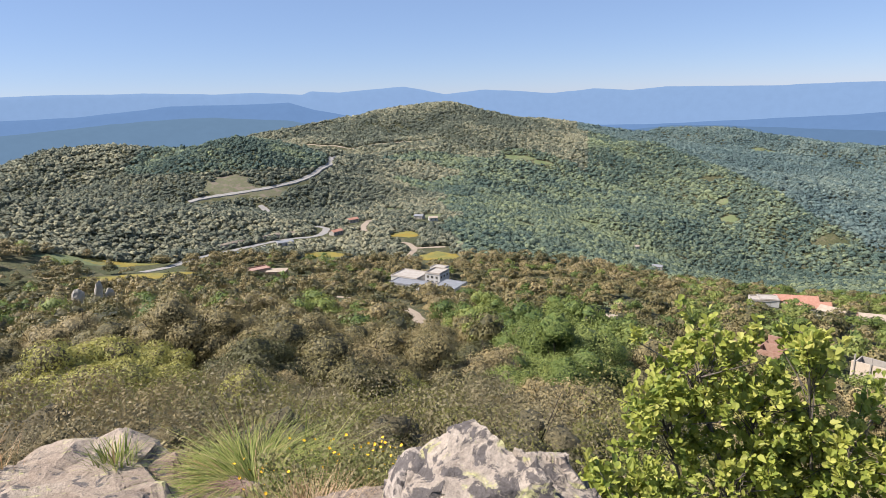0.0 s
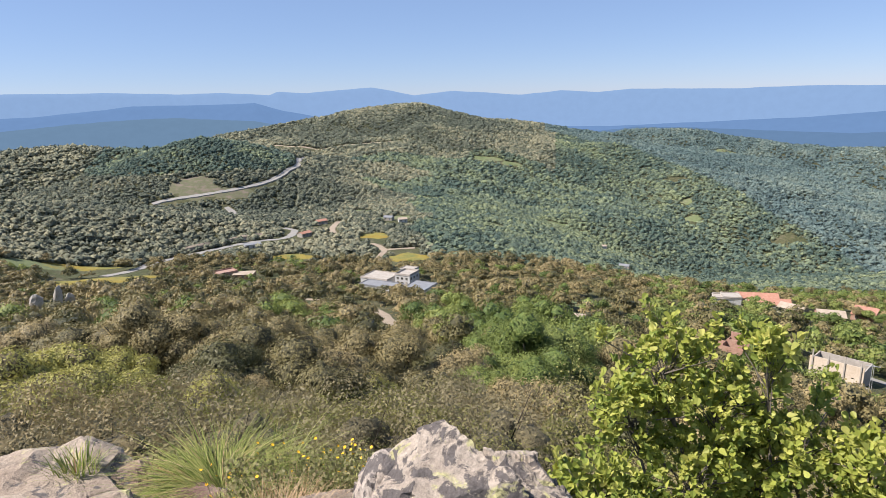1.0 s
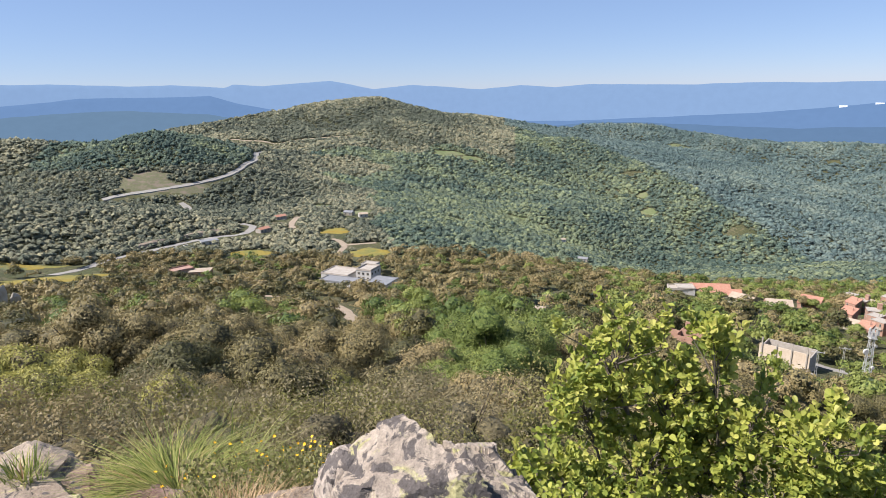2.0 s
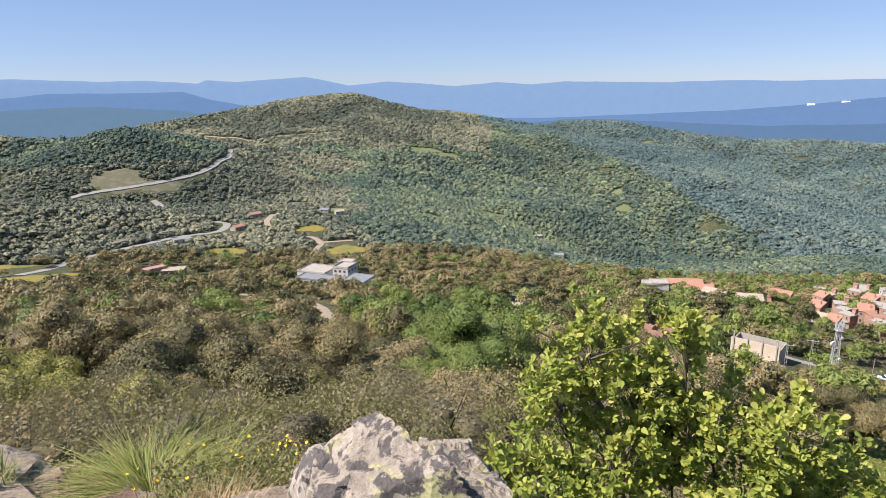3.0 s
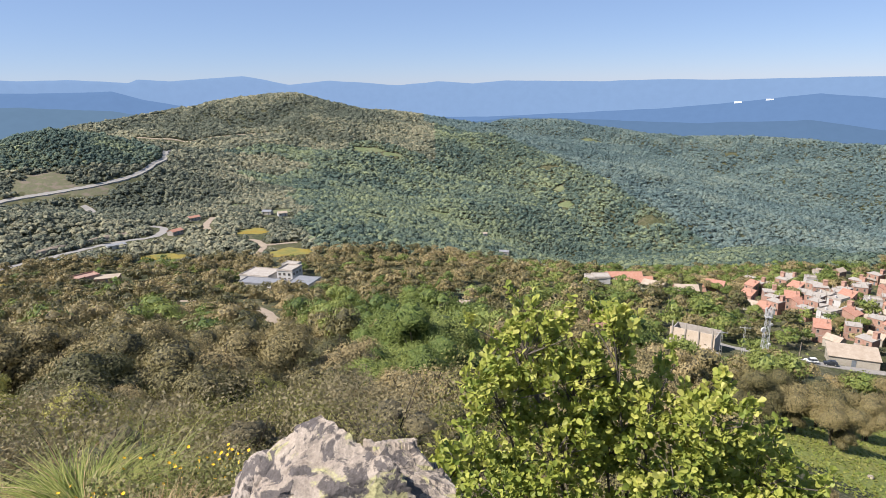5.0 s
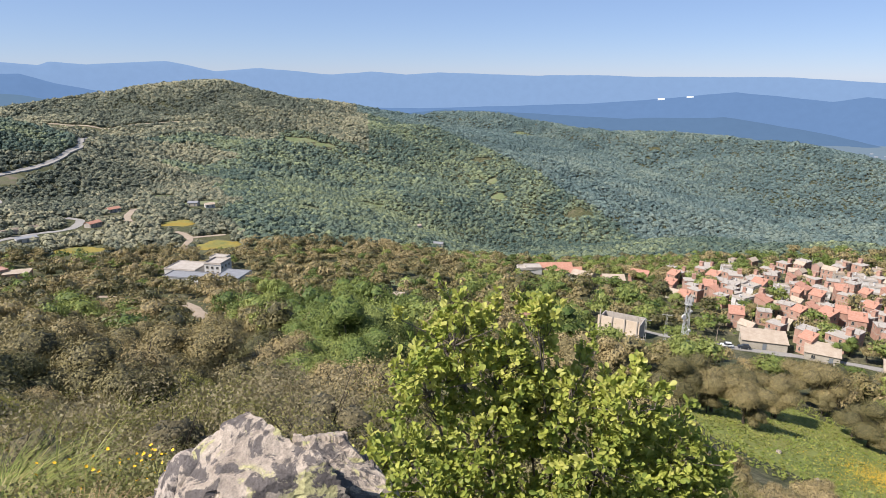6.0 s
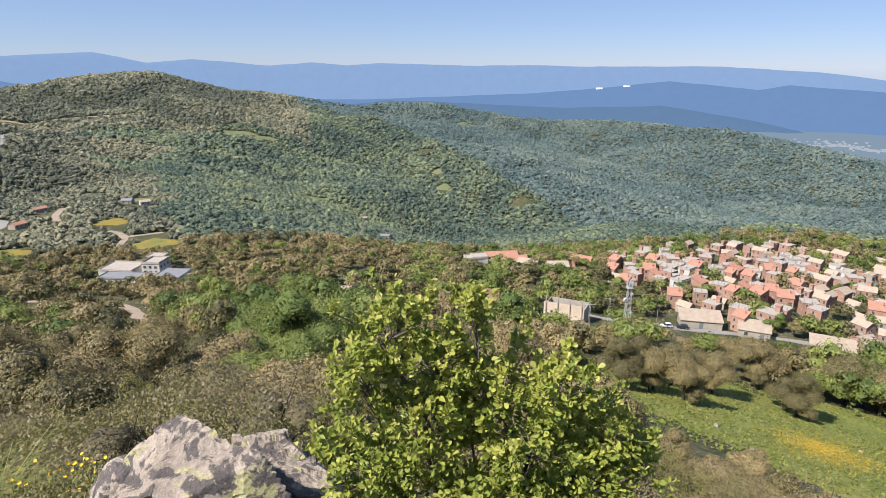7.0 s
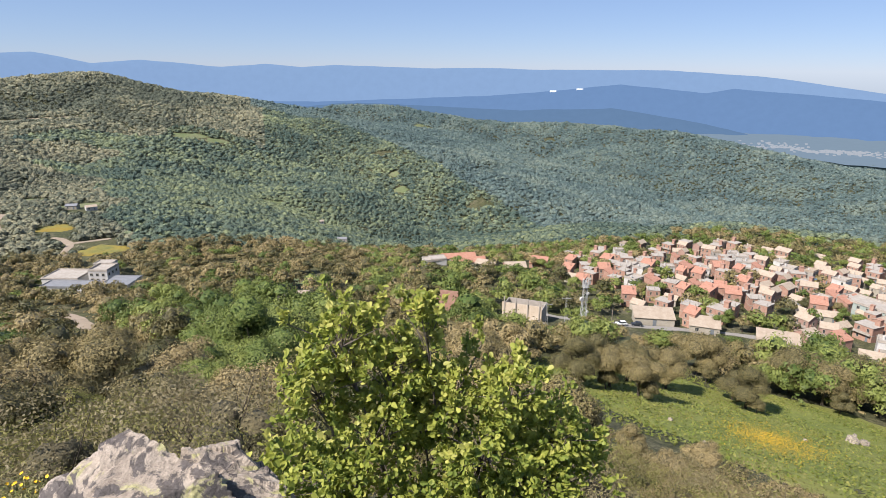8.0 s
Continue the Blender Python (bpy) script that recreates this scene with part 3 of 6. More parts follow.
def wood(name, label, x, y, d, az, leaves, size, seed, width, lobes, detail):
    r = np.random.default_rng(seed)
    n = len(x)
    z = land(x, y)
    w = r.uniform(width * 0.65, width * 1.35, n)
    tone, green = tone_of(x, y, d, az, r), is_green(x, y, d, az, r)
    w = np.where(green & (d < 260), w * 1.2, w)
    pick = r.integers(0, 6, n)
    for lush, mat in ((False, OAK), (True, GREEN)):
        pieces, tints, cores, core_tints = [], [], [], []
        for k in range(6):
            q = (pick == k) & (green == lush)
            rr = np.random.default_rng(seed + 10 + k)
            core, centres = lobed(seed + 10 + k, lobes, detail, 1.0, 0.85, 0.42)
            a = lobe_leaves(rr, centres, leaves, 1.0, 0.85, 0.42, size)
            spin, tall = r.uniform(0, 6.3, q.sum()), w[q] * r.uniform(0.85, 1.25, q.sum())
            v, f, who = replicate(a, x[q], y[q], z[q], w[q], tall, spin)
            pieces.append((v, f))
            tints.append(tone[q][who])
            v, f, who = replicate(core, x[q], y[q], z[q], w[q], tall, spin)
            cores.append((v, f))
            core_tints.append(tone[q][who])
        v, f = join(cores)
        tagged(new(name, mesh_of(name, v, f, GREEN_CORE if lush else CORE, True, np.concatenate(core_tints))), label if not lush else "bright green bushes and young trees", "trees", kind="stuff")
        v, f = join(pieces)
        tagged(new(name, mesh_of(name, v, f, mat, False, np.concatenate(tints))), label if not lush else "bright green bushes and young trees", "trees", kind="stuff")


def mid_woods():
    x, y, d, az = scatter(126, 450, 6.3, 31)
    ok = clear(x, y) & (fbm(x, y, 40.0, 3, 9) > -0.5)
    near = ok & (d < 215)
    wood("oak_wood", "dense olive-brown oak wood on the slope", x[near], y[near], d[near], az[near], 1150, 0.055, 33, 8.8, 7, 1)
    ok &= d >= 215
    wood("oak_wood", "olive-brown oak wood at the foot of the slope", x[ok], y[ok], d[ok], az[ok], 240, 0.09, 53, 8.0, 5, 1)
    x, y, d, az = scatter(60, 400, 5.2, 35)
    ok = clear(x, y, 2.0)
    wood("scrub", "low olive-brown scrub between the trees", x[ok], y[ok], d[ok], az[ok], 22, 0.18, 37, 2.1, 2, 1)


mid_woods()


def near_trees():
    oaks = [tree_meshes(60 + k, 5.4 + 0.5 * (k % 3), 5.2 + 0.6 * (k % 4), 9500, 0.135, OAK, CORE) for k in range(7)]
    lush = [tree_meshes(80 + k, 5.6 + 0.5 * (k % 3), 6.0 + 0.6 * (k % 3), 9500, 0.145, GREEN, GREEN_CORE, 9) for k in range(4)]
    gold = [tree_meshes(100 + k, 5.2, 5.4, 9500, 0.13, YELLOW, CORE) for k in range(2)]
    x, y, d, az = scatter(24, 126, 6.0, 61)
    r = np.random.default_rng(62)
    ok = clear(x, y)
    x, y, d, az = x[ok], y[ok], d[ok], az[ok]
    z = land(x, y)
    order = np.argsort(d)
    rest = order[280:]
    wood("oak_wood", "olive-brown oak wood farther down the slope", x[rest], y[rest], d[rest], az[rest], 1700, 0.045, 66, 7.8, 8, 1)
    for i in order[:280]:
        gully = 5 < az[i] < 17 and 40 < d[i] < 112
        yellow = -36 < az[i] < -24 and d[i] < 56
        yellow |= r.random() < 0.06 and not gully
        kind = lush[r.integers(0, 4)] if gully else gold[r.integers(0, 2)] if yellow else oaks[r.integers(0, 7)]
        s = r.uniform(0.8, 1.35) * (0.62 if d[i] < 40 else 0.95 if d[i] < 60 else 1.25) * (0.55 if az[i] > 44 and d[i] < 84 else 1)
        plant("oak_tree", kind, pose(x[i], y[i], z[i], 0, 0, r.uniform(0, 360)) @ Matrix.Scale(s, 4), "bright green leafy tree in the damp gully" if gully else "yellow-green young oak on the slope" if yellow else "olive-brown oak tree with a rounded crown", "tree", "oaks on the slope")
    for az0, dist, s in ((5.6, 84, 1.2), (7.8, 86, 1.95), (10.4, 80, 1.9), (12.9, 86, 1.9), (15.2, 90, 1.6), (8.4, 70, 1.2), (11.2, 66, 1.25), (6.4, 66, 1.1), (13.6, 74, 1.3), (10.2, 98, 1.4)):
        plant("leafy_tree", lush[r.integers(0, 4)], Matrix.Translation(polar(az0, dist)) @ pose(0, 0, 0, 0, 0, r.uniform(0, 360)) @ Matrix.Scale(s, 4), "full bright green tree in the damp gully", "tree", "green trees in the gully")
    homes = np.array([p[:2] for p in VILLAGE])
    made = 0
    while made < 150:
        x0, y0 = bearing_xy(r.uniform(38, 74), r.uniform(225, 430))
        if np.hypot(homes[:, 0] - x0, homes[:, 1] - y0).min() > 4.6:
            s = r.uniform(0.65, 1.2)
            kind = lush[r.integers(0, 4)] if r.random() < 0.7 else oaks[r.integers(0, 7)]
            plant("garden_tree", kind, Matrix.Translation(polar(math.degrees(math.atan2(x0, y0)), math.hypot(x0, y0))) @ pose(0, 0, 0, 0, 0, r.uniform(0, 360)) @ Matrix.Scale(s, 4), "green garden tree between the village houses", "tree", "garden trees")
            made += 1


near_trees()


# bearing, distance and size of the cork oaks
CORKS = ((49.0, 110, 0.95), (46.2, 113, 1.05), (42.9, 108, 1.0), (51.4, 131, 1.05), (58.4, 134, 1.0), (54.7, 158, 1.3), (61.5, 164, 1.35), (64.1, 160, 1.2), (66.1, 172, 1.3), (52.7, 160, 1.1), (68.2, 165, 1.15), (59.2, 178, 1.1),
         (44.6, 124, 1.0), (47.8, 128, 1.05), (57.2, 140, 0.75), (71, 160, 1.2), (63.0, 176, 1.0), (67.2, 182, 1.0))


def edge_trees():
    """The row of old cork oaks along the top of the spring meadow."""
    kinds = [tree_meshes(90 + k, 8.0, 8.0, 13000, 0.15, OAK, CORE, 9) for k in range(3)]
    r = np.random.default_rng(91)
    for az, dist, s in CORKS:
        plant("cork_oak", kinds[r.integers(0, 3)], Matrix.Translation(polar(az, dist)) @ pose(0, 0, 0, 0, 0, r.uniform(0, 360)) @ Matrix.Scale(s * 1.25, 4),
              "old grey-brown cork oak beside the spring meadow", "tree", "cork oaks by the meadow")
        plant("young_oak", kinds[r.integers(0, 3)], Matrix.Translation(polar(az + r.uniform(-1.6, 1.6), dist - r.uniform(0, 5))) @ pose(0, 0, 0, 0, 0, r.uniform(0, 360)) @ Matrix.Scale(s * r.uniform(0.4, 0.6), 4),
              "low bushy young oak at the meadow's edge", "tree", "young oaks by the meadow")


edge_trees()


def shrubs():
    """Thick grey-brown and olive bushes just below the ledge."""
    made = []
    for k in range(6):
        r = np.random.default_rng(120 + k)
        p, nrm = crown_points(r, 5200, 14, 2.4, 1.9, 0.45)
        p[:, 2] += 0.75
        v, f = leaf_tris(r, p, nrm, 0.048)
        crown = mesh_of("foliage", v, f, SHRUB_LEAF[k % 3], False, r.random(len(f)) * 0.4 + 0.3)
        sticks = []
        for _ in range(14):
            a, out = r.uniform(0, 6.3), r.uniform(0.4, 1.0)
            top = r.uniform(0.8, 1.45)
            sticks.append(tube([(0, 0, -0.3), (math.cos(a) * out * 0.45, math.sin(a) * out * 0.45, top * 0.5), (math.cos(a) * out, math.sin(a) * out, top)], [0.022, 0.012, 0.004], 4))
        v, f = join(sticks)
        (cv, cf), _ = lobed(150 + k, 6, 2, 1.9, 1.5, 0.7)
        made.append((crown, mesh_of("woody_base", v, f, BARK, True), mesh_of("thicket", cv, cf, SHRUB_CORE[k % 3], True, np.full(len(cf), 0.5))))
    r = np.random.default_rng(131)
    x, y, d, az = scatter(4.0, 36, 2.1, 132, -46, 74)
    ok = ~((az > 16) & (az < 50) & (d < 8.5)) & ((d > 5.0) | (az > 8))
    for i in np.argsort(d + 1000 * ~ok)[:min(290, ok.sum())]:
        crown, stems, mass = made[r.integers(0, 6)]
        s = r.uniform(0.6, 1.1) * (0.36 if d[i] < 5.2 else 0.6 if d[i] < 7.5 else 1.0 if d[i] < 12 else 1.45) * (0.6 if az[i] > 43 and d[i] > 10 else 1.0)
        t = new("shrub")
        t.matrix_basis = pose(x[i], y[i], ground_at(x[i], y[i]) - 0.1, 0, 0, r.uniform(0, 360)) @ Matrix.Diagonal((s, s, s * r.uniform(0.75, 1.1), 1))
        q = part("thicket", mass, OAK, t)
        part("foliage", crown, OAK, q)
        part("woody_base", stems, BARK, t)
        tagged(t, "dense grey-brown maquis shrub with tiny leaves", "shrub", "shrubs below the ledge")


# about half as bright as the leaves: shade inside the shrub, put into the colour
SHRUB_CORE = [foliage("shrub_inner_shade_brown", (0.102, 0.081, 0.041), (0.12, 0.095, 0.049), (0.138, 0.108, 0.059), glow=0.0, mottle=14.0), foliage("shrub_inner_shade_olive", (0.09, 0.089, 0.03), (0.108, 0.104, 0.036), (0.126, 0.119, 0.042), glow=0.0, mottle=14.0),
              foliage("shrub_inner_shade_grey", (0.096, 0.083, 0.048), (0.114, 0.096, 0.057), (0.132, 0.11, 0.066), glow=0.0, mottle=14.0)]
SHRUB_LEAF = [foliage("shrub_leaves_brown", (0.204, 0.162, 0.081), (0.246, 0.196, 0.102), (0.289, 0.234, 0.119)), foliage("shrub_leaves_olive", (0.178, 0.174, 0.06), (0.221, 0.212, 0.072), (0.264, 0.251, 0.089)),
              foliage("shrub_leaves_grey", (0.196, 0.17, 0.098), (0.238, 0.204, 0.119), (0.281, 0.238, 0.14))]
shrubs()


# ---- the ledge in the foreground: rocks, grasses, flowers, the oak bush ----
def rock_material(name, base, pale, lichen_share, yellow=0.54):
    m, n, b = material(name, 0.92)
    big, mid, fine, tiny = grain(n, 2.6, 5.0), grain(n, 9.0, 8.0, 0.65, distort=0.6), grain(n, 34.0, 9.0, 0.7), grain(n, 120.0, 6.0, 0.7)
    col = ramp(n, big, (0.36, base), (0.62, pale))
    col = mixed(n, ramp(n, grain(n, 4.5, 8.0, 0.65, distort=1.2), (yellow, (0, 0, 0)), (yellow + 0.04, (1, 1, 1))), col, (0.4, 0.375, 0.19))
    col = mixed(n, ramp(n, mid, (0.5 + lichen_share, (0, 0, 0)), (0.54 + lichen_share, (1, 1, 1))), col, (0.12, 0.105, 0.098))
    col = mixed(n, 0.75, col, ramp(n, fine, (0.28, (0.5, 0.48, 0.46)), (0.58, (1.1, 1.1, 1.1))), "MULTIPLY")
    col = mixed(n, 0.5, col, ramp(n, tiny, (0.3, (0.5, 0.5, 0.5)), (0.6, (1.1, 1.1, 1.1))), "MULTIPLY")
    n.links.new(col, b.inputs["Base Color"])
    h = mixed(n, 0.5, fine, mid)
    relief(n, b, h, 0.9, 0.03)
    return m


ROCK = rock_material("lichened_rock", (0.32, 0.265, 0.215), (0.42, 0.358, 0.292), -0.01, 0.53)
DARK_ROCK = rock_material("dark_lichened_rock", (0.34, 0.29, 0.25), (0.44, 0.385, 0.325), -0.03, 0.6)
LEDGE = rock_material("pale_ledge_rock", (0.27, 0.21, 0.16), (0.36, 0.295, 0.23), 0.06, 0.62)
RED_ROCK = rock_material("rust_red_rock", (0.19, 0.115, 0.095), (0.3, 0.215, 0.17), 0.06, 0.64)


def rock_bm(seed, dims, cuts=12, detail=5, rough=0.05, keep=0.36, chips=34):
    """A broken block: a sphere cut by random planes, then weathered."""
    r = np.random.default_rng(seed)
    bm = bmesh.new()
    bmesh.ops.create_icosphere(bm, subdivisions=detail, radius=0.62)
    planes = [(Vector(v / np.linalg.norm(v)), r.uniform(keep, keep + 0.1)) for v in r.normal(size=(cuts, 3))]
    planes += [(Vector(v), 0.46) for v in ((1, 0, 0), (-1, 0, 0), (0, 1, 0), (0, -1, 0), (0, 0, 1), (0, 0, -1))]
    off = Vector(r.uniform(-50, 50, 3))
    for v in bm.verts:
        for nrm, o in planes:
            over = v.co.dot(nrm) - o
            if over > 0:
                v.co -= nrm * over * 0.95
    co = np.array([v.co[:] for v in bm.verts])
    seeds = co[r.integers(0, len(co), chips)]
    facing = seeds / np.linalg.norm(seeds, axis=1)[:, None] + r.normal(size=seeds.shape) * 0.3
    facing /= np.linalg.norm(facing, axis=1)[:, None]
    near = ((co[:, None] - seeds[None]) ** 2).sum(2).argmin(1)
    co -= facing[near] * (((co - seeds[near]) * facing[near]).sum(1) * 0.75)[:, None]
    for v, c in zip(bm.verts, co):
        p = Vector(c)
        f = noise.fractal(p * 4.0 + off, 0.9, 2.1, 6) * rough
        f -= max(0.0, 0.035 - abs(noise.noise(p * 2.2 + off * 2))) * 0.9
        p += p.normalized() * f
        v.co = Vector((p.x * dims[0], p.y * dims[1], p.z * dims[2]))
    return bm


def rock(name, seed, az, r, z, dims, turn, label, mat, **kw):
    x, y = bearing_xy(az, r)
    bm = rock_bm(seed, dims, **kw)
    ob = part(name, bm, mat)
    ob.matrix_basis = pose(x, y, z, turn[0], turn[1], -az + turn[2])
    return tagged(ob, label, "rock", "rocks on the ledge")


def hewn_bm(seed, planes, size, detail=6, rough=0.009, chips=26, pull=0.5):
    """A boulder bounded by a few great fracture faces, chipped along its edges and weathered."""
    r = np.random.default_rng(seed)
    bm = bmesh.new()
    bmesh.ops.create_icosphere(bm, subdivisions=detail, radius=size)
    off = Vector(r.uniform(-50, 50, 3))
    cuts = [(Vector(p[:3]).normalized(), p[3]) for p in planes]
    for v in bm.verts:
        way = v.co.normalized()
        reach = min([size] + [o / way.dot(k) for k, o in cuts if way.dot(k) > 1e-3])
        v.co = way * reach
    co = np.array([v.co[:] for v in bm.verts])
    seeds = co[r.integers(0, len(co), chips)]
    facing = seeds / np.linalg.norm(seeds, axis=1)[:, None] + r.normal(size=seeds.shape) * 0.35
    facing /= np.linalg.norm(facing, axis=1)[:, None]
    near = ((co[:, None] - seeds[None]) ** 2).sum(2).argmin(1)
    co -= facing[near] * (((co - seeds[near]) * facing[near]).sum(1) * pull)[:, None]
    for v, c in zip(bm.verts, co):
        p = Vector(c)
        f = noise.fractal(p * 7.0 + off, 0.8, 2.1, 6) * rough + noise.noise(p * 3.0 - off) * rough
        f -= max(0.0, 0.05 - abs(noise.noise(p * 4.5 + off * 2))) * 0.22
        v.co = p + p.normalized() * f
    return bm


def hewn(seed, x, y, z, planes, size, label, mat, **kw):
    ob = part("boulder", hewn_bm(seed, planes, size, **kw), mat)
    ob.matrix_basis = pose(x, y, z)
    return tagged(ob, label, "rock", "rocks on the ledge")


hewn(3, 0.045, 2.4, -1.785, ((-0.287, -0.456, 0.843, 0.275), (0.752, 0.652, 0.1, 0.121), (-0.9, 0.1, 0.35, 0.285), (-0.1, -0.9, 0.3, 0.3), (-0.25, 0.85, 0.45, 0.225), (-0.6, -0.1, 0.8, 0.325), (0, 0, -1, 0.45)), 0.7,
     "grey-pink boulder with dark and yellow lichen patches", ROCK, chips=30, pull=0.24)
hewn(8, 0.475, 2.6, -1.98, ((0.1, -0.35, 0.93, 0.225), (-0.75, -0.62, 0.1, 0.115), (0.9, 0.1, 0.3, 0.17), (0.05, -0.9, 0.4, 0.21), (0, 0.9, 0.4, 0.19), (0.5, -0.3, 0.8, 0.23), (0, 0, -1, 0.4)), 0.5,
     "pale rock slab split from the boulder by a dark crack", ROCK, chips=20, pull=0.55)
hewn(14, 0.55, 2.36, -1.98, ((0.2, -0.3, 0.93, 0.2), (-0.8, -0.5, 0.3, 0.16), (0.9, 0.1, 0.35, 0.17), (0, -0.9, 0.4, 0.2), (0, 0.9, 0.4, 0.19), (0, 0, -1, 0.4)), 0.45,
     "low pinkish rock at the foot of the split slab", ROCK, chips=18, pull=0.5)
hewn(23, -0.2, 2.48, -1.82, ((-0.3, -0.3, 0.9, 0.2), (-0.9, -0.2, 0.3, 0.12), (0.9, 0, 0.2, 0.16), (0, -0.9, 0.4, 0.16), (0, 0.9, 0.4, 0.14), (0, 0, -1, 0.35)), 0.4,
     "dark lichen-covered knob of rock", DARK_ROCK, chips=22, pull=0.5)


def ledge():
    """A shelf of broken, layered rock on which the camera's owner could step out."""
    r = np.random.default_rng(700)
    k = 0
    for row, (dist, z) in enumerate(((2.0, -1.985), (2.45, -2.0), (2.9, -2.025), (3.3, -2.05), (3.6, -2.08))):
        az = -58.0
        while az < (-22, -23, -26, -31, -36)[row]:
            w = r.uniform(0.6, 1.0)
            step = math.degrees(w * 0.5 / dist)
            az += step * 0.5
            red = -31 < az and row in (1, 2, 3)
            drop = 0.07 * (az > -31) + r.uniform(-0.012, 0.012)
            rock("rock_ledge", 710 + k, az, dist + r.uniform(-0.06, 0.06), z - drop, (w, r.uniform(0.6, 0.8), 0.3), (r.uniform(-2, 2), r.uniform(-2, 2), r.uniform(-25, 25)),
                 "rust-red weathered slab of the rock ledge" if red else "pale pinkish weathered slab of the rock ledge", RED_ROCK if red else LEDGE, rough=0.035, cuts=3, keep=0.45, detail=5, chips=26)
            az += step * 0.5
            k += 1


ledge()
rock("stone", 53, -22.6, 2.62, -1.86, (0.24, 0.22, 0.24), (0, 0, 30), "small beige stone beside the grass tuft", LEDGE, rough=0.05)
rock("stone", 57, -10.0, 2.5, -1.9, (0.5, 0.34, 0.28), (0, 4, 5), "flat pale stone with rusty streaks", LEDGE, rough=0.05)
rock("stone", 61, -33.5, 2.9, -1.81, (0.4, 0.26, 0.1), (0, 5, 12), "loose slab lying on the ledge", LEDGE, rough=0.07)
rock("stone", 63, -40, 2.85, -1.81, (0.36, 0.24, 0.1), (0, -4, -12), "loose pinkish slab lying on the ledge", LEDGE, rough=0.07)
rock("stone", 67, -30.2, 2.75, -1.9, (0.26, 0.2, 0.1), (0, 3, 40), "loose brown-edged stone lying on the ledge", RED_ROCK, rough=0.07)


def blades(seed, n, spread, length, width, droop, flat=0.0):
    """Grass blades: tapered strips of four pieces that bow outwards."""
    r = np.random.default_rng(seed)
    a = r.uniform(0, 2 * np.pi, n)
    root = np.stack([np.cos(a), np.sin(a)], 1) * (r.random(n) ** 0.6 * spread)[:, None]
    a = a + r.normal(size=n) * 0.5
    out = np.stack([np.cos(a), np.sin(a)], 1)
    L = length * r.uniform(0.45, 1.1, n)
    lean = r.uniform(0.1, 0.75, n) + flat
    t = np.linspace(0, 1, 6)
    reach = L[:, None] * (lean[:, None] * t + droop * t ** 2 * r.uniform(0.4, 1.2, n)[:, None])
    rise = L[:, None] * (t * np.cos(lean)[:, None] - droop * 0.75 * t ** 3 * r.uniform(0.4, 1.2, n)[:, None])
    side = np.stack([-out[:, 1], out[:, 0]], 1)
    w = width * (1 - t ** 2 * 0.95)[None, :] * r.uniform(0.6, 1.3, n)[:, None]
    c = root[:, None, :] + out[:, None, :] * reach[..., None]
    lft, rgt = c + side[:, None, :] * w[..., None], c - side[:, None, :] * w[..., None]
    v = np.stack([np.concatenate([lft, rise[..., None]], -1), np.concatenate([rgt, rise[..., None]], -1)], 2).reshape(-1, 3)
    base = np.arange(n)[:, None] * 12
    k = np.arange(5)[None, :] * 2
    f = np.stack([base + k, base + k + 1, base + k + 3, base + k + 2], -1).reshape(-1, 4)
    return v, f, np.repeat(r.random(n), 5)


GRASS = foliage("tuft_grass", (0.13, 0.18, 0.04), (0.23, 0.27, 0.065), (0.42, 0.4, 0.15), glow=0.35)
DRY = foliage("dry_grass", (0.32, 0.2, 0.1), (0.42, 0.28, 0.16), (0.52, 0.4, 0.25), glow=0.2)
HERB = foliage("herb_leaves", (0.15, 0.15, 0.055), (0.2, 0.19, 0.08), (0.27, 0.24, 0.12))
PETAL = plain("yellow_petals", (0.85, 0.46, 0.02), (0.9, 0.56, 0.03), 30.0, 0.6, 0.0)


def tuft(az, r, z, seed, n, spread, length, width, droop, mat, label, category="grass", wind=0.0):
    x, y = bearing_xy(az, r)
    t = new("grass_tuft")
    t.matrix_basis = pose(x, y, z)
    for k, (name, share, tall) in enumerate((("outer_bundle", 0.6, 1.0), ("inner_bundle", 0.37, 0.75), ("straw_bundle", 0.03, 1.05))):
        v, f, tint = blades(seed * 10 + k, int(n * share), spread * (1, 0.7, 0.9)[k], length * tall, width, droop * (1, 0.8, 0.8)[k])
        v[:, 0] += wind * np.clip(v[:, 2], 0, None) / length * 0.16
        part(name, mesh_of(name, v, f, (mat, mat, DRY)[k], True, tint), mat, t, "bleached straw-coloured blades" if k == 2 else "")
    return tagged(t, label, category, "grass on the ledge")


tuft(-20.0, 3.1, -2.08, 5, 3400, 0.12, 0.43, 0.002, 1.25, GRASS, "large tuft of long arching green grass", wind=-1.0)
tuft(-25.5, 3.3, -2.1, 6, 1400, 0.2, 0.22, 0.0018, 0.6, GRASS, "low bright green grass beside the big tuft", wind=-0.5)
tuft(-15.8, 3.2, -2.1, 7, 70, 0.1, 0.5, 0.0022, 0.35, GRASS, "sparse upright straw stems by the big tuft", wind=1.0)
tuft(-15.6, 2.42, -1.93, 8, 1500, 0.17, 0.3, 0.0016, 0.5, DRY, "tuft of dry reddish-brown grass among stones")
tuft(-32, 3.55, -1.92, 9, 160, 0.12, 0.16, 0.003, 0.3, GRASS, "small green grass tuft on the ledge rim")
tuft(-41, 4.0, -1.95, 10, 160, 0.2, 0.2, 0.002, 0.2, DRY, "small dry grass tuft on the ledge rim")


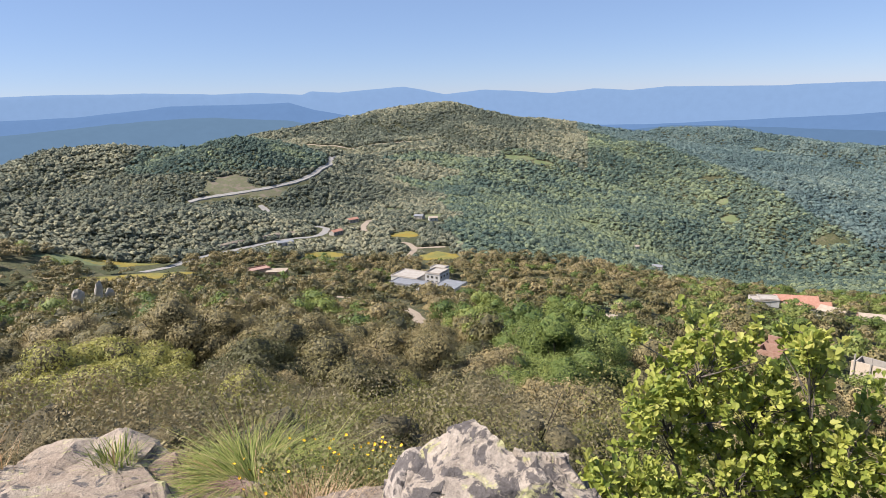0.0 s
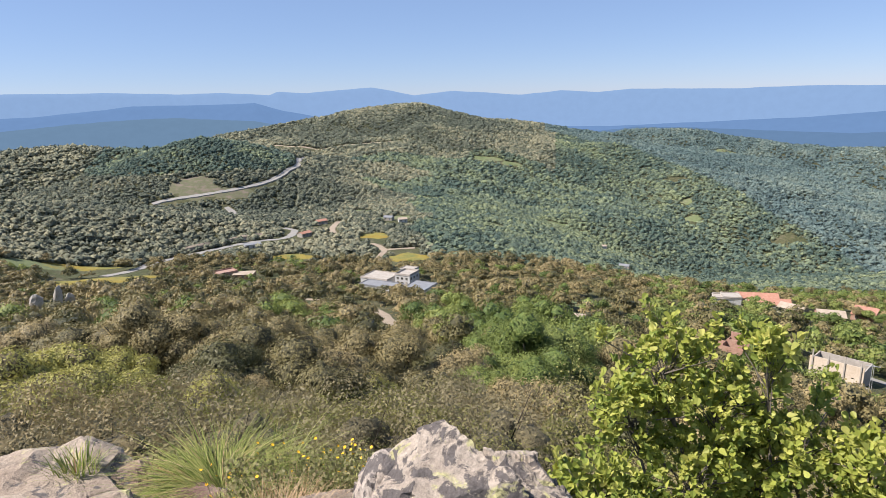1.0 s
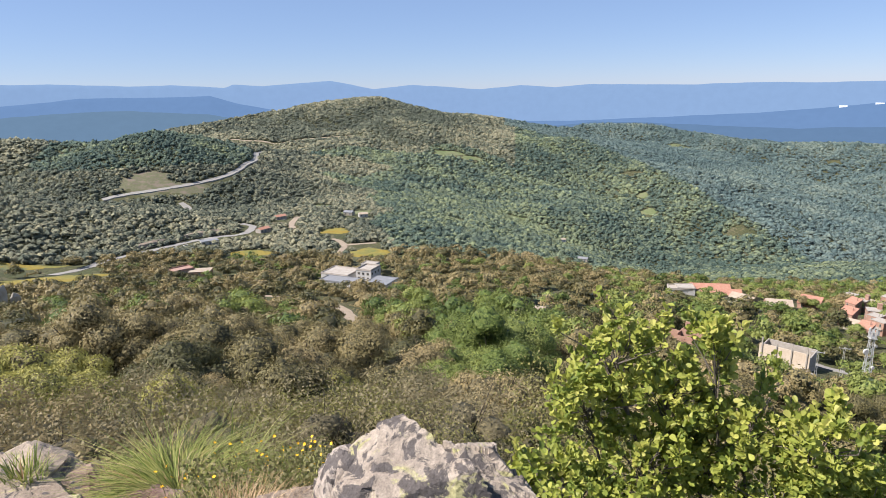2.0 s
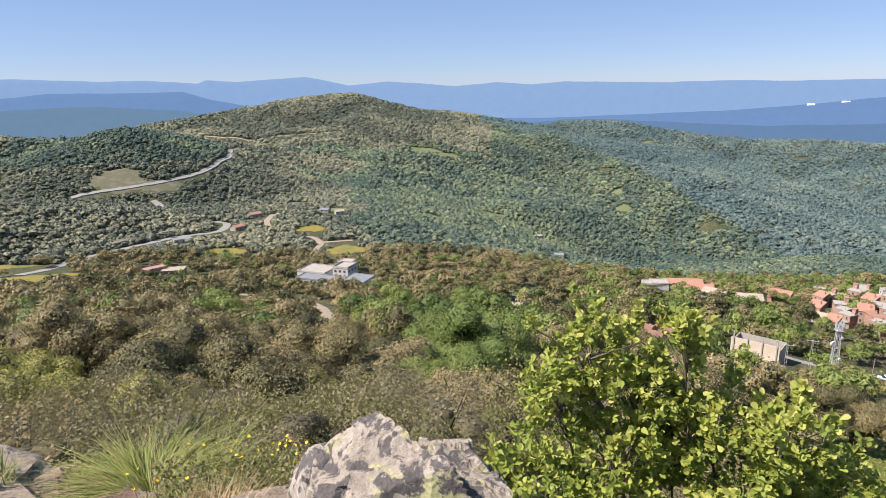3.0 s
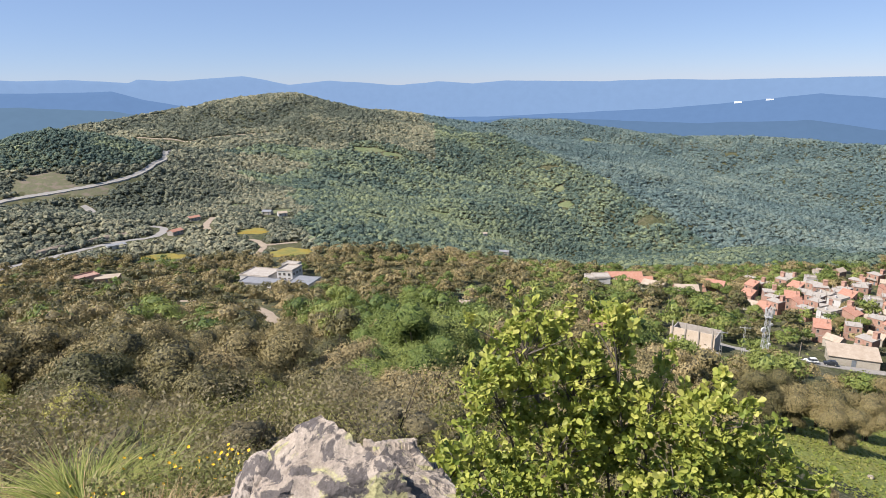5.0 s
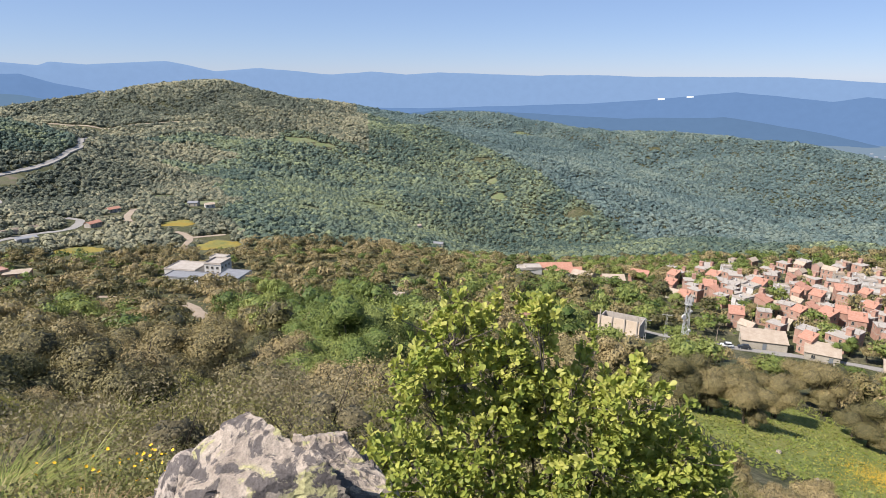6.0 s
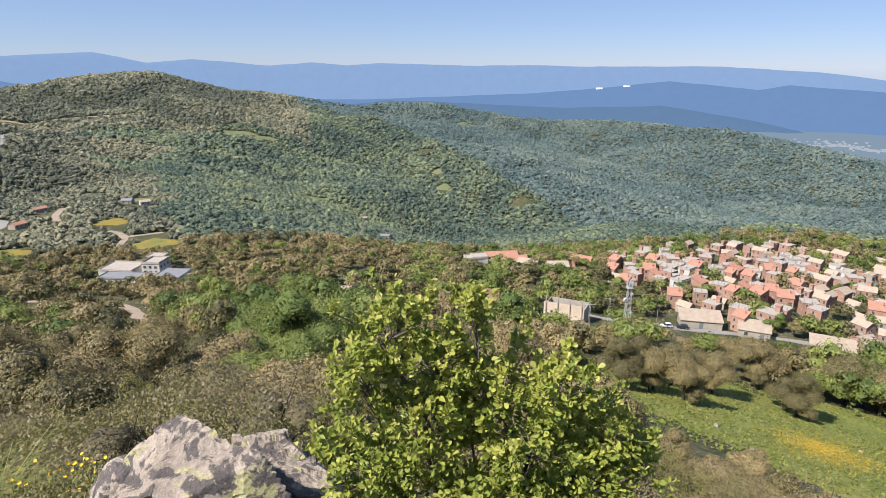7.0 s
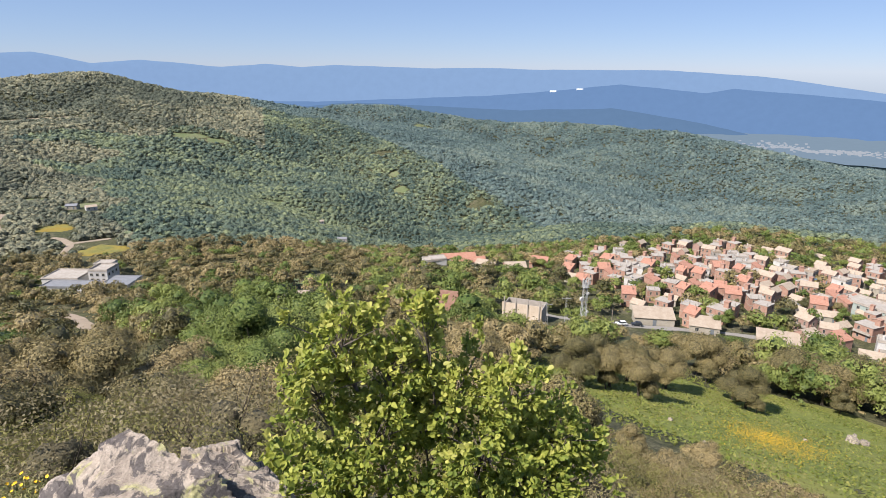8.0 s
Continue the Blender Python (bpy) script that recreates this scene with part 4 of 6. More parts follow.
def herbs():
    r = np.random.default_rng(210)
    n = 14000
    az, d = r.uniform(-20, -5, n), r.uniform(2.6, 4.4, n)
    keep = r.random(n) < 0.9
    x, y = np.sin(np.radians(az)) * d, np.cos(np.radians(az)) * d
    p = np.stack([x, y, land(x, y) + r.random(n) ** 1.5 * 0.26], 1)
    nrm = r.normal(size=(n, 3)) + (0, 0, 0.8)
    nrm /= np.linalg.norm(nrm, axis=1)[:, None]
    v, f = leaf_quads(r, p, nrm, 0.016)
    tagged(new("herbs", mesh_of("herbs", v, f, HERB, False, r.random(len(f)))), "low olive herbs growing among the rocks", "herbs", kind="stuff")
    n = 5000
    az, d = r.uniform(7, 17, n), r.uniform(2.8, 4.4, n)
    x, y = np.sin(np.radians(az)) * d, np.cos(np.radians(az)) * d
    p = np.stack([x, y, land(x, y) + r.random(n) * 0.28 * (0.4 + 0.6 * np.abs(fbm(x, y, 0.7, 2, 3)) * 2)], 1)
    nrm = r.normal(size=(n, 3)) + (0, 0, 0.5)
    nrm /= np.linalg.norm(nrm, axis=1)[:, None]
    v, f = leaf_tris(r, p, nrm, 0.024)
    tagged(new("undergrowth", mesh_of("undergrowth", v, f, SHRUB_LEAF[0], False, r.random(len(f)))), "brown low undergrowth between boulder and bush", "undergrowth", kind="stuff")
    v, f, t = [], [], []
    for k in range(70):
        a, d = (r.uniform(-20, -5), r.uniform(2.7, 4.2)) if k < 40 else (r.uniform(8, 17), r.uniform(2.8, 4.3))
        bx, by = bearing_xy(a, d)
        q = blades(300 + k, 40, 0.1, 0.24, 0.0018, 0.3)
        v.append((q[0] + (bx, by, ground_at(bx, by)), q[1]))
        t.append(q[2])
    v, f = join(v)
    tagged(new("meadow_grass", mesh_of("meadow_grass", v, f, GRASS, True, np.concatenate(t))), "fine olive grass between rocks and flowers", "grass", kind="stuff")


herbs()


def flower_head(size):
    bm = bmesh.new()
    rings = []
    n = 10
    for rad, z in ((0.25, 0.1), (1.0, 0.28)):
        rings.append([bm.verts.new((math.cos(2 * math.pi * k / n) * rad * size * (1 if k % 2 else 0.82), math.sin(2 * math.pi * k / n) * rad * size * (1 if k % 2 else 0.82), z * size)) for k in range(n)])
    c = bm.verts.new((0, 0, 0.2 * size))
    for k in range(n):
        bm.faces.new((rings[0][k], rings[0][(k + 1) % n], rings[1][(k + 1) % n], rings[1][k]))
        bm.faces.new((c, rings[0][(k + 1) % n], rings[0][k]))
    me = bpy.data.meshes.new("flower_head")
    bm.to_mesh(me)
    bm.free()
    me.materials.append(PETAL)
    return me


def flowers():
    head = flower_head(0.0095)
    r = np.random.default_rng(220)
    for k in range(84):
        az, d = (r.uniform(-15.5, -5.5), r.uniform(2.75, 3.7)) if k < 70 else (r.uniform(-24, -16), r.uniform(2.6, 3.3))
        x, y = bearing_xy(az, d)
        t = new("yellow_flower")
        t.matrix_basis = pose(x, y, ground_at(x, y), 0, 0, r.uniform(0, 360))
        tall = r.uniform(0.13, 0.32)
        bend = Vector((r.normal() * 0.04, r.normal() * 0.04, tall))
        v, f = tube([(0, 0, -0.02), bend * 0.5 + Vector((0, 0, 0.02)), bend], [0.0018, 0.0015, 0.0012], 4)
        part("stem", mesh_of("stem", v, f, HERB, True, np.full(len(f), 0.3)), HERB, t)
        h = part("flower_head", head, PETAL, t)
        h.matrix_basis = Matrix.Translation(bend) @ pose(0, 0, 0, r.uniform(10, 60), 0, r.uniform(0, 360))
        tagged(t, "small yellow daisy on a thin stem", "flower", "yellow flowers on the ledge")


flowers()


def leaf_shapes(r, p, axis, normal, size):
    """Blunt, slightly wavy oak leaves folded along the midrib: two five-sided halves each."""
    n = len(p)
    side = np.cross(normal, axis)
    side /= np.linalg.norm(side, axis=1)[:, None] + 1e-6
    s = size * r.uniform(0.65, 1.25, n)
    fold = r.uniform(0.05, 0.3, n)

    def at(along, across, up=0.0):
        return p + axis * (along * s)[:, None] + side * (across * s)[:, None] + normal * ((np.abs(across) * fold + up) * s)[:, None]
    w = r.uniform(0.8, 1.15, n)
    pts = [at(np.zeros(n), np.zeros(n)), at(np.full(n, 1.0), np.zeros(n), -0.12)]
    for sgn in (1, -1):
        pts += [at(np.full(n, 0.3), sgn * 0.2 * w), at(np.full(n, 0.66), sgn * 0.36 * w), at(np.full(n, 0.93), sgn * 0.24 * w, -0.06)]
    v = np.stack(pts, 1).reshape(-1, 3)
    b = np.arange(n)[:, None] * 8
    f = np.concatenate([b + np.array([[0, 2, 3, 4, 1]]), b + np.array([[0, 1, 7, 6, 5]])], 1).reshape(-1, 5)
    return v, f


BUSH_LEAF = foliage("young_oak_leaves", (0.17, 0.225, 0.045), (0.34, 0.375, 0.075), (0.5, 0.49, 0.14), glow=0.42, rough=0.5)
TWIG = plain("grey_twigs", (0.09, 0.075, 0.06), (0.2, 0.17, 0.14), 20.0, 0.9, 0.4, depth=0.004)


def oak_bush(name, az, r, foot, lobes, per, leaf, label, seed, size=1.0, sink=0.1):
    """A many-stemmed young oak: limbs to each lobe, twigs to leaf rosettes."""
    g = np.random.default_rng(seed)
    x, y = bearing_xy(az, r)
    top = new(name)
    top.matrix_basis = pose(x, y, foot * size, 0, 0, -az) @ Matrix.Scale(size, 4)
    limbs, P, A = [], [], []
    for lx, ly, lz, rx, ry, rz in lobes:
        c = Vector((lx, ly, lz - foot))
        start = Vector((lx * 0.12 + g.normal() * 0.06, g.normal() * 0.06, -sink))
        bend = start.lerp(c, 0.55) + Vector((g.normal() * 0.1, g.normal() * 0.1, 0.12))
        limbs.append(tube([start, start.lerp(bend, 0.5) + Vector((g.normal() * 0.05, g.normal() * 0.05, 0)), bend, bend.lerp(c, 0.6), c], [0.032, 0.026, 0.019, 0.014, 0.008], 6))
        n = int(per * (rx * ry + rx * rz + ry * rz) / 0.75) // 5
        d = g.normal(size=(n, 3))
        d[:, 2] += 0.25
        d /= np.linalg.norm(d, axis=1)[:, None]
        q = np.array(c) + d * (rx, ry, rz) * (0.55 + 0.5 * g.random(n) ** 0.7)[:, None]
        for k in range(n):
            e = Vector(q[k])
            m = c.lerp(e, 0.5) + Vector((g.normal() * 0.03, g.normal() * 0.03, 0.03))
            limbs.append(tube([c.lerp(bend, 0.35 * g.random()), m, e], [0.006, 0.0042, 0.002], 4))
        q = np.repeat(q, 5, 0) + g.normal(size=(n * 5, 3)) * 0.055
        P.append(q)
        A.append(np.repeat(d, 5, 0))
        for k in range(9):
            e0 = np.array(c) + np.array([g.normal() * rx * 0.6, g.normal() * ry * 0.6, rz * 0.7])
            way = np.array([g.normal() * 0.35 + lx * 0.12, g.normal() * 0.35, 1.0])
            reach = g.uniform(0.1, 0.3)
            q = e0 + way * (np.linspace(0.2, 1, 5) * reach)[:, None]
            limbs.append(tube([c, e0, q[-1]], [0.007, 0.005, 0.002], 4))
            P.append(q)
            A.append(np.tile(way / np.linalg.norm(way), (5, 1)))
    v, f = join(limbs)
    part("branching", mesh_of("branching", v, f, TWIG, True), TWIG, top, "thin dark grey branches")
    P, A = np.concatenate(P), np.concatenate(A)
    k = 7
    n = len(P)
    axis = np.repeat(A, k, 0) * 0.6 + g.normal(size=(n * k, 3))
    axis[:, 2] += 0.15
    axis /= np.linalg.norm(axis, axis=1)[:, None]
    nrm = g.normal(size=(n * k, 3)) * 0.7 + (-0.25, -0.2, 1.0)
    nrm -= axis * (nrm * axis).sum(1)[:, None]
    nrm /= np.linalg.norm(nrm, axis=1)[:, None]
    p = np.repeat(P, k, 0) + g.normal(size=(n * k, 3)) * 0.022
    v, f = leaf_shapes(g, p, axis, nrm, leaf)
    # leaf tint is darker low in the bush and lighter towards the top
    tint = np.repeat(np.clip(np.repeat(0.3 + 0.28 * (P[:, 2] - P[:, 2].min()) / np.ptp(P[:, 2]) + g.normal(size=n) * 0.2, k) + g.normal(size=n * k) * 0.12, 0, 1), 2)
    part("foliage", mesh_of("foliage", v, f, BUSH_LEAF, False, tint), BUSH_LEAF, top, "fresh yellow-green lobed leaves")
    return tagged(top, label, "bush")


oak_bush("oak_bush", 34.0, 2.25, -4.6, (
    (-0.98, 0.0, -2.5, 0.36, 0.4, 0.42), (-1.2, -0.2, -2.95, 0.34, 0.4, 0.36), (-0.55, 0.15, -2.85, 0.42, 0.5, 0.4), (-0.14, 0.1, -2.5, 0.13, 0.16, 0.46), (-0.65, -0.25, -3.4, 0.48, 0.45, 0.38),
    (0.15, 0.2, -3.1, 0.4, 0.5, 0.3), (0.7, 0.0, -3.0, 0.36, 0.42, 0.36), (0.45, -0.2, -3.5, 0.48, 0.5, 0.36), (1.2, 0.0, -3.45, 0.28, 0.34, 0.24), (1.45, 0.1, -3.85, 0.28, 0.33, 0.22),
    (-1.05, -0.4, -3.95, 0.48, 0.5, 0.3), (0.1, -0.6, -4.0, 0.65, 0.6, 0.34), (-0.6, -0.8, -4.15, 0.5, 0.4, 0.28), (0.7, -0.7, -4.15, 0.5, 0.4, 0.28), (0.95, -0.1, -3.95, 0.48, 0.45, 0.32), (-0.2, 0.35, -3.6, 0.48, 0.4, 0.38)), 250, 0.07, "young oak bush with bright yellow-green leaves below the ledge", 401, 0.417, 1.45)
oak_bush("oak_bush", 15.5, 3.7, -3.15, ((0.0, 0, -2.72, 0.22, 0.2, 0.2), (0.3, 0.05, -2.8, 0.2, 0.2, 0.18), (-0.2, 0, -2.9, 0.16, 0.2, 0.14)), 190, 0.06, "small yellow-green oak seedling beside the boulder", 402)


# ---- roads and fields laid on the land ----
def sheet_material(name, c1, c2, c3, scale):
    m, n, b = material(name, 0.95)
    big, small = grain(n, scale, 5.0, coords="World"), grain(n, scale * 14, 7.0, coords="World")
    col = ramp(n, big, (0.36, c1), (0.5, c2), (0.64, c3))
    col = mixed(n, 0.6, col, ramp(n, small, (0.32, (0.5, 0.5, 0.5)), (0.66, (1.15, 1.15, 1.15))), "MULTIPLY")
    n.links.new(col, b.inputs["Base Color"])
    relief(n, b, small, 0.7, 0.12)
    return m


SHEETS = {
    "flowers": sheet_material("yellow_flower_field", (0.25, 0.18, 0.03), (0.23, 0.19, 0.045), (0.15, 0.16, 0.05), 0.05),
    "meadow": sheet_material("pale_green_meadow", (0.11, 0.14, 0.06), (0.14, 0.165, 0.075), (0.16, 0.17, 0.09), 0.03),
    "bare": sheet_material("dry_cleared_ground", (0.13, 0.115, 0.08), (0.11, 0.115, 0.06), (0.17, 0.14, 0.105), 0.09),
    "spring": sheet_material("spring_meadow_grass", (0.14, 0.17, 0.04), (0.18, 0.2, 0.05), (0.21, 0.21, 0.055), 0.06),
}
ASPHALT = plain("pale_asphalt", (0.252, 0.24, 0.222), (0.3, 0.282, 0.258), 0.4, 0.9, 0.2)
DIRT = plain("pale_dirt", (0.288, 0.228, 0.168), (0.348, 0.288, 0.222), 0.3, 0.95, 0.4, depth=0.1)
CUT = plain("cut_bank_earth", (0.24, 0.19, 0.14), (0.36, 0.29, 0.22), 0.2, 0.95, 0.6, depth=0.3)
FIELD_WORDS = {"flowers": "yellow flowering field among oaks", "meadow": "pale green grassy clearing on the hillside", "bare": "dry cleared ground beside the road", "spring": "bright green spring meadow with yellow flowers"}


def spline(line, step):
    p = [Vector((*bearing_xy(a, r), 0)) for a, r in line]
    p = [p[0] * 2 - p[1]] + p + [p[-1] * 2 - p[-2]]
    out = []
    for i in range(1, len(p) - 2):
        n = max(2, int((p[i + 1] - p[i]).length / step))
        for k in range(n):
            t = k / n
            a, b, c, d = p[i - 1], p[i], p[i + 1], p[i + 2]
            out.append(0.5 * (2 * b + (c - a) * t + (2 * a - 5 * b + 4 * c - d) * t * t + (3 * b - a - 3 * c + d) * t ** 3))
    out.append(p[-2])
    return out


def ribbon(name, line, width, mat, label, lift):
    """A road bed with sides that reach into the ground."""
    pts = spline(line, 4.0)
    v, f = [], []
    for i, p in enumerate(pts):
        d = (pts[min(i + 1, len(pts) - 1)] - pts[max(i - 1, 0)]).normalized()
        s = Vector((-d.y, d.x, 0))
        w = width * 0.5 * (1 + 0.12 * math.sin(i * 1.7) + 0.08 * math.sin(i * 0.63))
        mid = ground_at(p.x, p.y) + lift
        for k, dz in ((-1.06, -1.5), (-1, 0), (0, 0.05), (1, 0), (1.06, -1.5)):
            q = p + s * w * k
            v.append((q.x, q.y, max(mid - 0.25, ground_at(q.x, q.y) + lift) + dz))
    for i in range(len(pts) - 1):
        for k in range(4):
            f.append((i * 5 + k, i * 5 + k + 1, i * 5 + k + 6, i * 5 + k + 5))
    return tagged(new(name, mesh_of(name, v, f, mat, False)), label, "road", kind="structure")


for road_name, (road_line, road_width) in ROADS.items():
    earthy = road_name in ("farm_track", "field_track", "spur_track", "summit_track", "wood_lane")
    ribbon(road_name, road_line, road_width, DIRT if earthy else ASPHALT, "pale dirt track winding through the trees" if earthy else "pale paved road winding along the slope", 0.25)


def field(k, az, r, wide, deep, kind):
    n, rings = 48, 8
    f = []
    a0 = radians(az)
    cx, cy = bearing_xy(az, r)
    J, I = np.meshgrid(np.arange(rings + 1), np.arange(n), indexing="ij")
    t = 2 * np.pi * I / n
    e = J / rings * (1 + 0.12 * np.sin(3 * t + k) + 0.09 * np.sin(5 * t + 2 * k) + 0.07 * np.sin(11 * t + k) + 0.05 * np.sin(17 * t))
    u, w = np.cos(t) * wide * e, np.sin(t) * deep * e
    x, y = cx + u * math.cos(a0) + w * math.sin(a0), cy - u * math.sin(a0) + w * math.cos(a0)
    v = np.stack([x, y, land(x, y) + 0.22 * np.where(J < rings, 1, -2)], -1).reshape(-1, 3)
    for j in range(rings):
        for i in range(n):
            f.append((j * n + i, j * n + (i + 1) % n, (j + 1) * n + (i + 1) % n, (j + 1) * n + i))
    tagged(new("field", mesh_of("field", v, [q[::-1] for q in f], SHEETS[kind], True)), FIELD_WORDS[kind], "field", kind="structure")


for field_no, field_row in enumerate(FIELDS):
    field(field_no, *field_row)


def meadow_growth():
    """Tufts of grass and a drift of orange-yellow flowers in the spring meadow."""
    r = np.random.default_rng(501)
    n = 30000
    u, w = r.uniform(-1, 1, n), r.uniform(-1, 1, n)
    q = u * u + w * w < 0.95
    u, w = u[q] * 50, w[q] * 41
    a = radians(59)
    cx, cy = bearing_xy(58.5, 117)
    x, y = cx + u * math.cos(a) + w * math.sin(a), cy - u * math.sin(a) + w * math.cos(a)
    p = np.stack([x, y, land(x, y) + 0.3], 1)
    nrm = r.normal(size=(len(x), 3)) * 0.6 + (0, 0, 0.8)
    nrm /= np.linalg.norm(nrm, axis=1)[:, None]
    v, f = leaf_tris(r, p, nrm, 0.42)
    tagged(new("meadow_tufts", mesh_of("meadow_tufts", v, f, foliage("meadow_blades", (0.14, 0.18, 0.035), (0.18, 0.21, 0.05), (0.23, 0.23, 0.06)), False, r.random(len(f)))),
           "lush green grass tufts of the spring meadow", "grass", kind="stuff")
    n = 5200
    az, d = r.normal(61.0, 2.3, n), r.normal(104, 7, n)
    x, y = np.sin(np.radians(az)) * d, np.cos(np.radians(az)) * d
    p = np.stack([x, y, land(x, y) + 0.55], 1)
    v, f = leaf_quads(r, p, np.tile((0, 0, 1.0), (n, 1)) + r.normal(size=(n, 3)) * 0.2, 0.12)
    tagged(new("flower_drift", mesh_of("flower_drift", v, f, plain("orange_petals", (0.45, 0.27, 0.02), (0.5, 0.33, 0.03), 5.0, 0.7, 0.0), False)), "drift of orange-yellow flowers in the meadow", "flowers", kind="stuff")


meadow_growth()

# ---- buildings ----
BRICK = plain("red_hollow_brick", (0.34, 0.19, 0.14), (0.42, 0.27, 0.205), 0.9, 0.9, 0.3, depth=0.03)
TILE = plain("orange_roof_tiles", (0.36, 0.17, 0.115), (0.43, 0.24, 0.175), 0.8, 0.85, 0.4, depth=0.05)
TAN = plain("tan_fibre_cement", (0.33, 0.262, 0.198), (0.425, 0.355, 0.28), 0.5, 0.9, 0.3, depth=0.05)
PALE = plain("pale_stained_plaster", (0.52, 0.42, 0.32), (0.6, 0.51, 0.41), 0.35, 0.9, 0.3)
CONCRETE = plain("raw_concrete", (0.33, 0.295, 0.255), (0.42, 0.38, 0.335), 0.6, 0.9, 0.3)
WHITE = plain("white_render", (0.48, 0.465, 0.44), (0.58, 0.565, 0.54), 0.4, 0.85, 0.2)
CREAM = plain("cream_render", (0.336, 0.3, 0.24), (0.396, 0.36, 0.3), 0.4, 0.85, 0.2)
PINK = plain("pink_render", (0.33, 0.198, 0.156), (0.372, 0.252, 0.204), 0.4, 0.85, 0.2)
GREENISH = plain("pale_green_render", (0.3, 0.36, 0.33), (0.372, 0.42, 0.39), 0.4, 0.85, 0.2)
GREYROOF = plain("grey_sheet_roof", (0.192, 0.198, 0.21), (0.252, 0.258, 0.27), 0.6, 0.6, 0.2)
BLUE = plain("blue_sheet", (0.03, 0.22, 0.55), (0.05, 0.32, 0.7), 1.0, 0.5, 0.1)
GLASS = plain("dark_window_glass", (0.03, 0.035, 0.04), (0.06, 0.065, 0.07), 1.0, 0.15, 0.0)
STEEL = plain("galvanised_steel", (0.5, 0.5, 0.5), (0.62, 0.62, 0.61), 3.0, 0.5, 0.0, metal=0.4)
WOODEN = plain("weathered_pole_wood", (0.2, 0.16, 0.12), (0.32, 0.27, 0.21), 3.0, 0.9, 0.3)
DOOR = plain("painted_metal_door", (0.12, 0.14, 0.16), (0.2, 0.22, 0.24), 2.0, 0.6, 0.0)


def box(bm, x0, x1, y0, y1, z0, z1):
    m = Matrix.Translation(((x0 + x1) / 2, (y0 + y1) / 2, (z0 + z1) / 2)) @ Matrix.Diagonal((x1 - x0, y1 - y0, z1 - z0, 1))
    bmesh.ops.create_cube(bm, size=1.0, matrix=m)
    return bm


def boxed(*spans):
    bm = bmesh.new()
    for s in spans:
        box(bm, *s)
    return bm


def mesh_box(name, mat, *spans):
    bm = boxed(*spans)
    me = bpy.data.meshes.new(name)
    bm.to_mesh(me)
    bm.free()
    me.materials.append(mat)
    return me


WINDOW = mesh_box("window", CREAM, (-0.68, 0.68, -0.09, 0.1, -0.78, -0.64), (-0.68, 0.68, -0.06, 0.1, 0.62, 0.74), (-0.66, -0.54, -0.06, 0.1, -0.66, 0.64), (0.54, 0.66, -0.06, 0.1, -0.66, 0.64), (-0.03, 0.03, -0.04, 0.08, -0.66, 0.64))
PANE = mesh_box("pane", GLASS, (-0.55, 0.55, 0.0, 0.04, -0.65, 0.63))
DOORLEAF = mesh_box("door", DOOR, (-0.55, 0.55, -0.06, 0.08, 0, 2.1), (-0.62, -0.55, -0.08, 0.08, 0, 2.2), (0.55, 0.62, -0.08, 0.08, 0, 2.2), (-0.62, 0.62, -0.08, 0.08, 2.1, 2.2))


def window(parent, x, y, z, turn=0.0, size=1.0):
    w = part("window", WINDOW, CREAM, parent)
    w.matrix_basis = pose(x, y, z, 0, 0, turn) @ Matrix.Scale(size, 4)
    part("pane", PANE, GLASS, w)
    return w


def gable(w, d, h, rise, over=0.35, thick=0.16, mono=False):
    """A pitched roof of two slabs (or one) over walls w x d, eaves at h."""
    bm = bmesh.new()
    lines = [(-d / 2 - over, h - rise * over / d, d / 2 + over, h + rise * (1 + over / d))] if mono else [(-d / 2 - over, h - rise * 2 * over / d, 0, h + rise), (d / 2 + over, h - rise * 2 * over / d, 0, h + rise)]
    for ya, za, yb, zb in lines:
        q = [bm.verts.new(p) for p in ((-w / 2 - over, ya, za), (w / 2 + over, ya, za), (w / 2 + over, yb, zb), (-w / 2 - over, yb, zb), (-w / 2 - over, ya, za + thick), (w / 2 + over, ya, za + thick), (w / 2 + over, yb, zb + thick), (-w / 2 - over, yb, zb + thick))]
        for f in ((0, 1, 2, 3), (7, 6, 5, 4), (0, 4, 5, 1), (1, 5, 6, 2), (2, 6, 7, 3), (3, 7, 4, 0)):
            bm.faces.new([q[k] for k in f])
    bmesh.ops.recalc_face_normals(bm, faces=bm.faces)
    return bm


def walls(w, d, h, rise=0.0, mono=False, foot=3.5):
    bm = boxed((-w / 2, w / 2, -d / 2, d / 2, -foot, h))
    if rise:
        for x in (-w / 2, w / 2 - 0.2):
            ys = ((-d / 2, h), (d / 2, h), (d / 2, h + rise)) if mono else ((-d / 2, h), (d / 2, h), (0, h + rise))
            a = [bm.verts.new((x, y, z)) for y, z in ys]
            b = [bm.verts.new((x + 0.2, y, z)) for y, z in ys]
            bm.faces.new(a), bm.faces.new(b[::-1])
            for k in range(3):
                bm.faces.new((a[k], a[(k + 1) % 3], b[(k + 1) % 3], b[k]))
        if mono:
            box(bm, -w / 2, w / 2, d / 2 - 0.2, d / 2 - 0.003, h, h + rise)
        bmesh.ops.recalc_face_normals(bm, faces=bm.faces)
    return bm


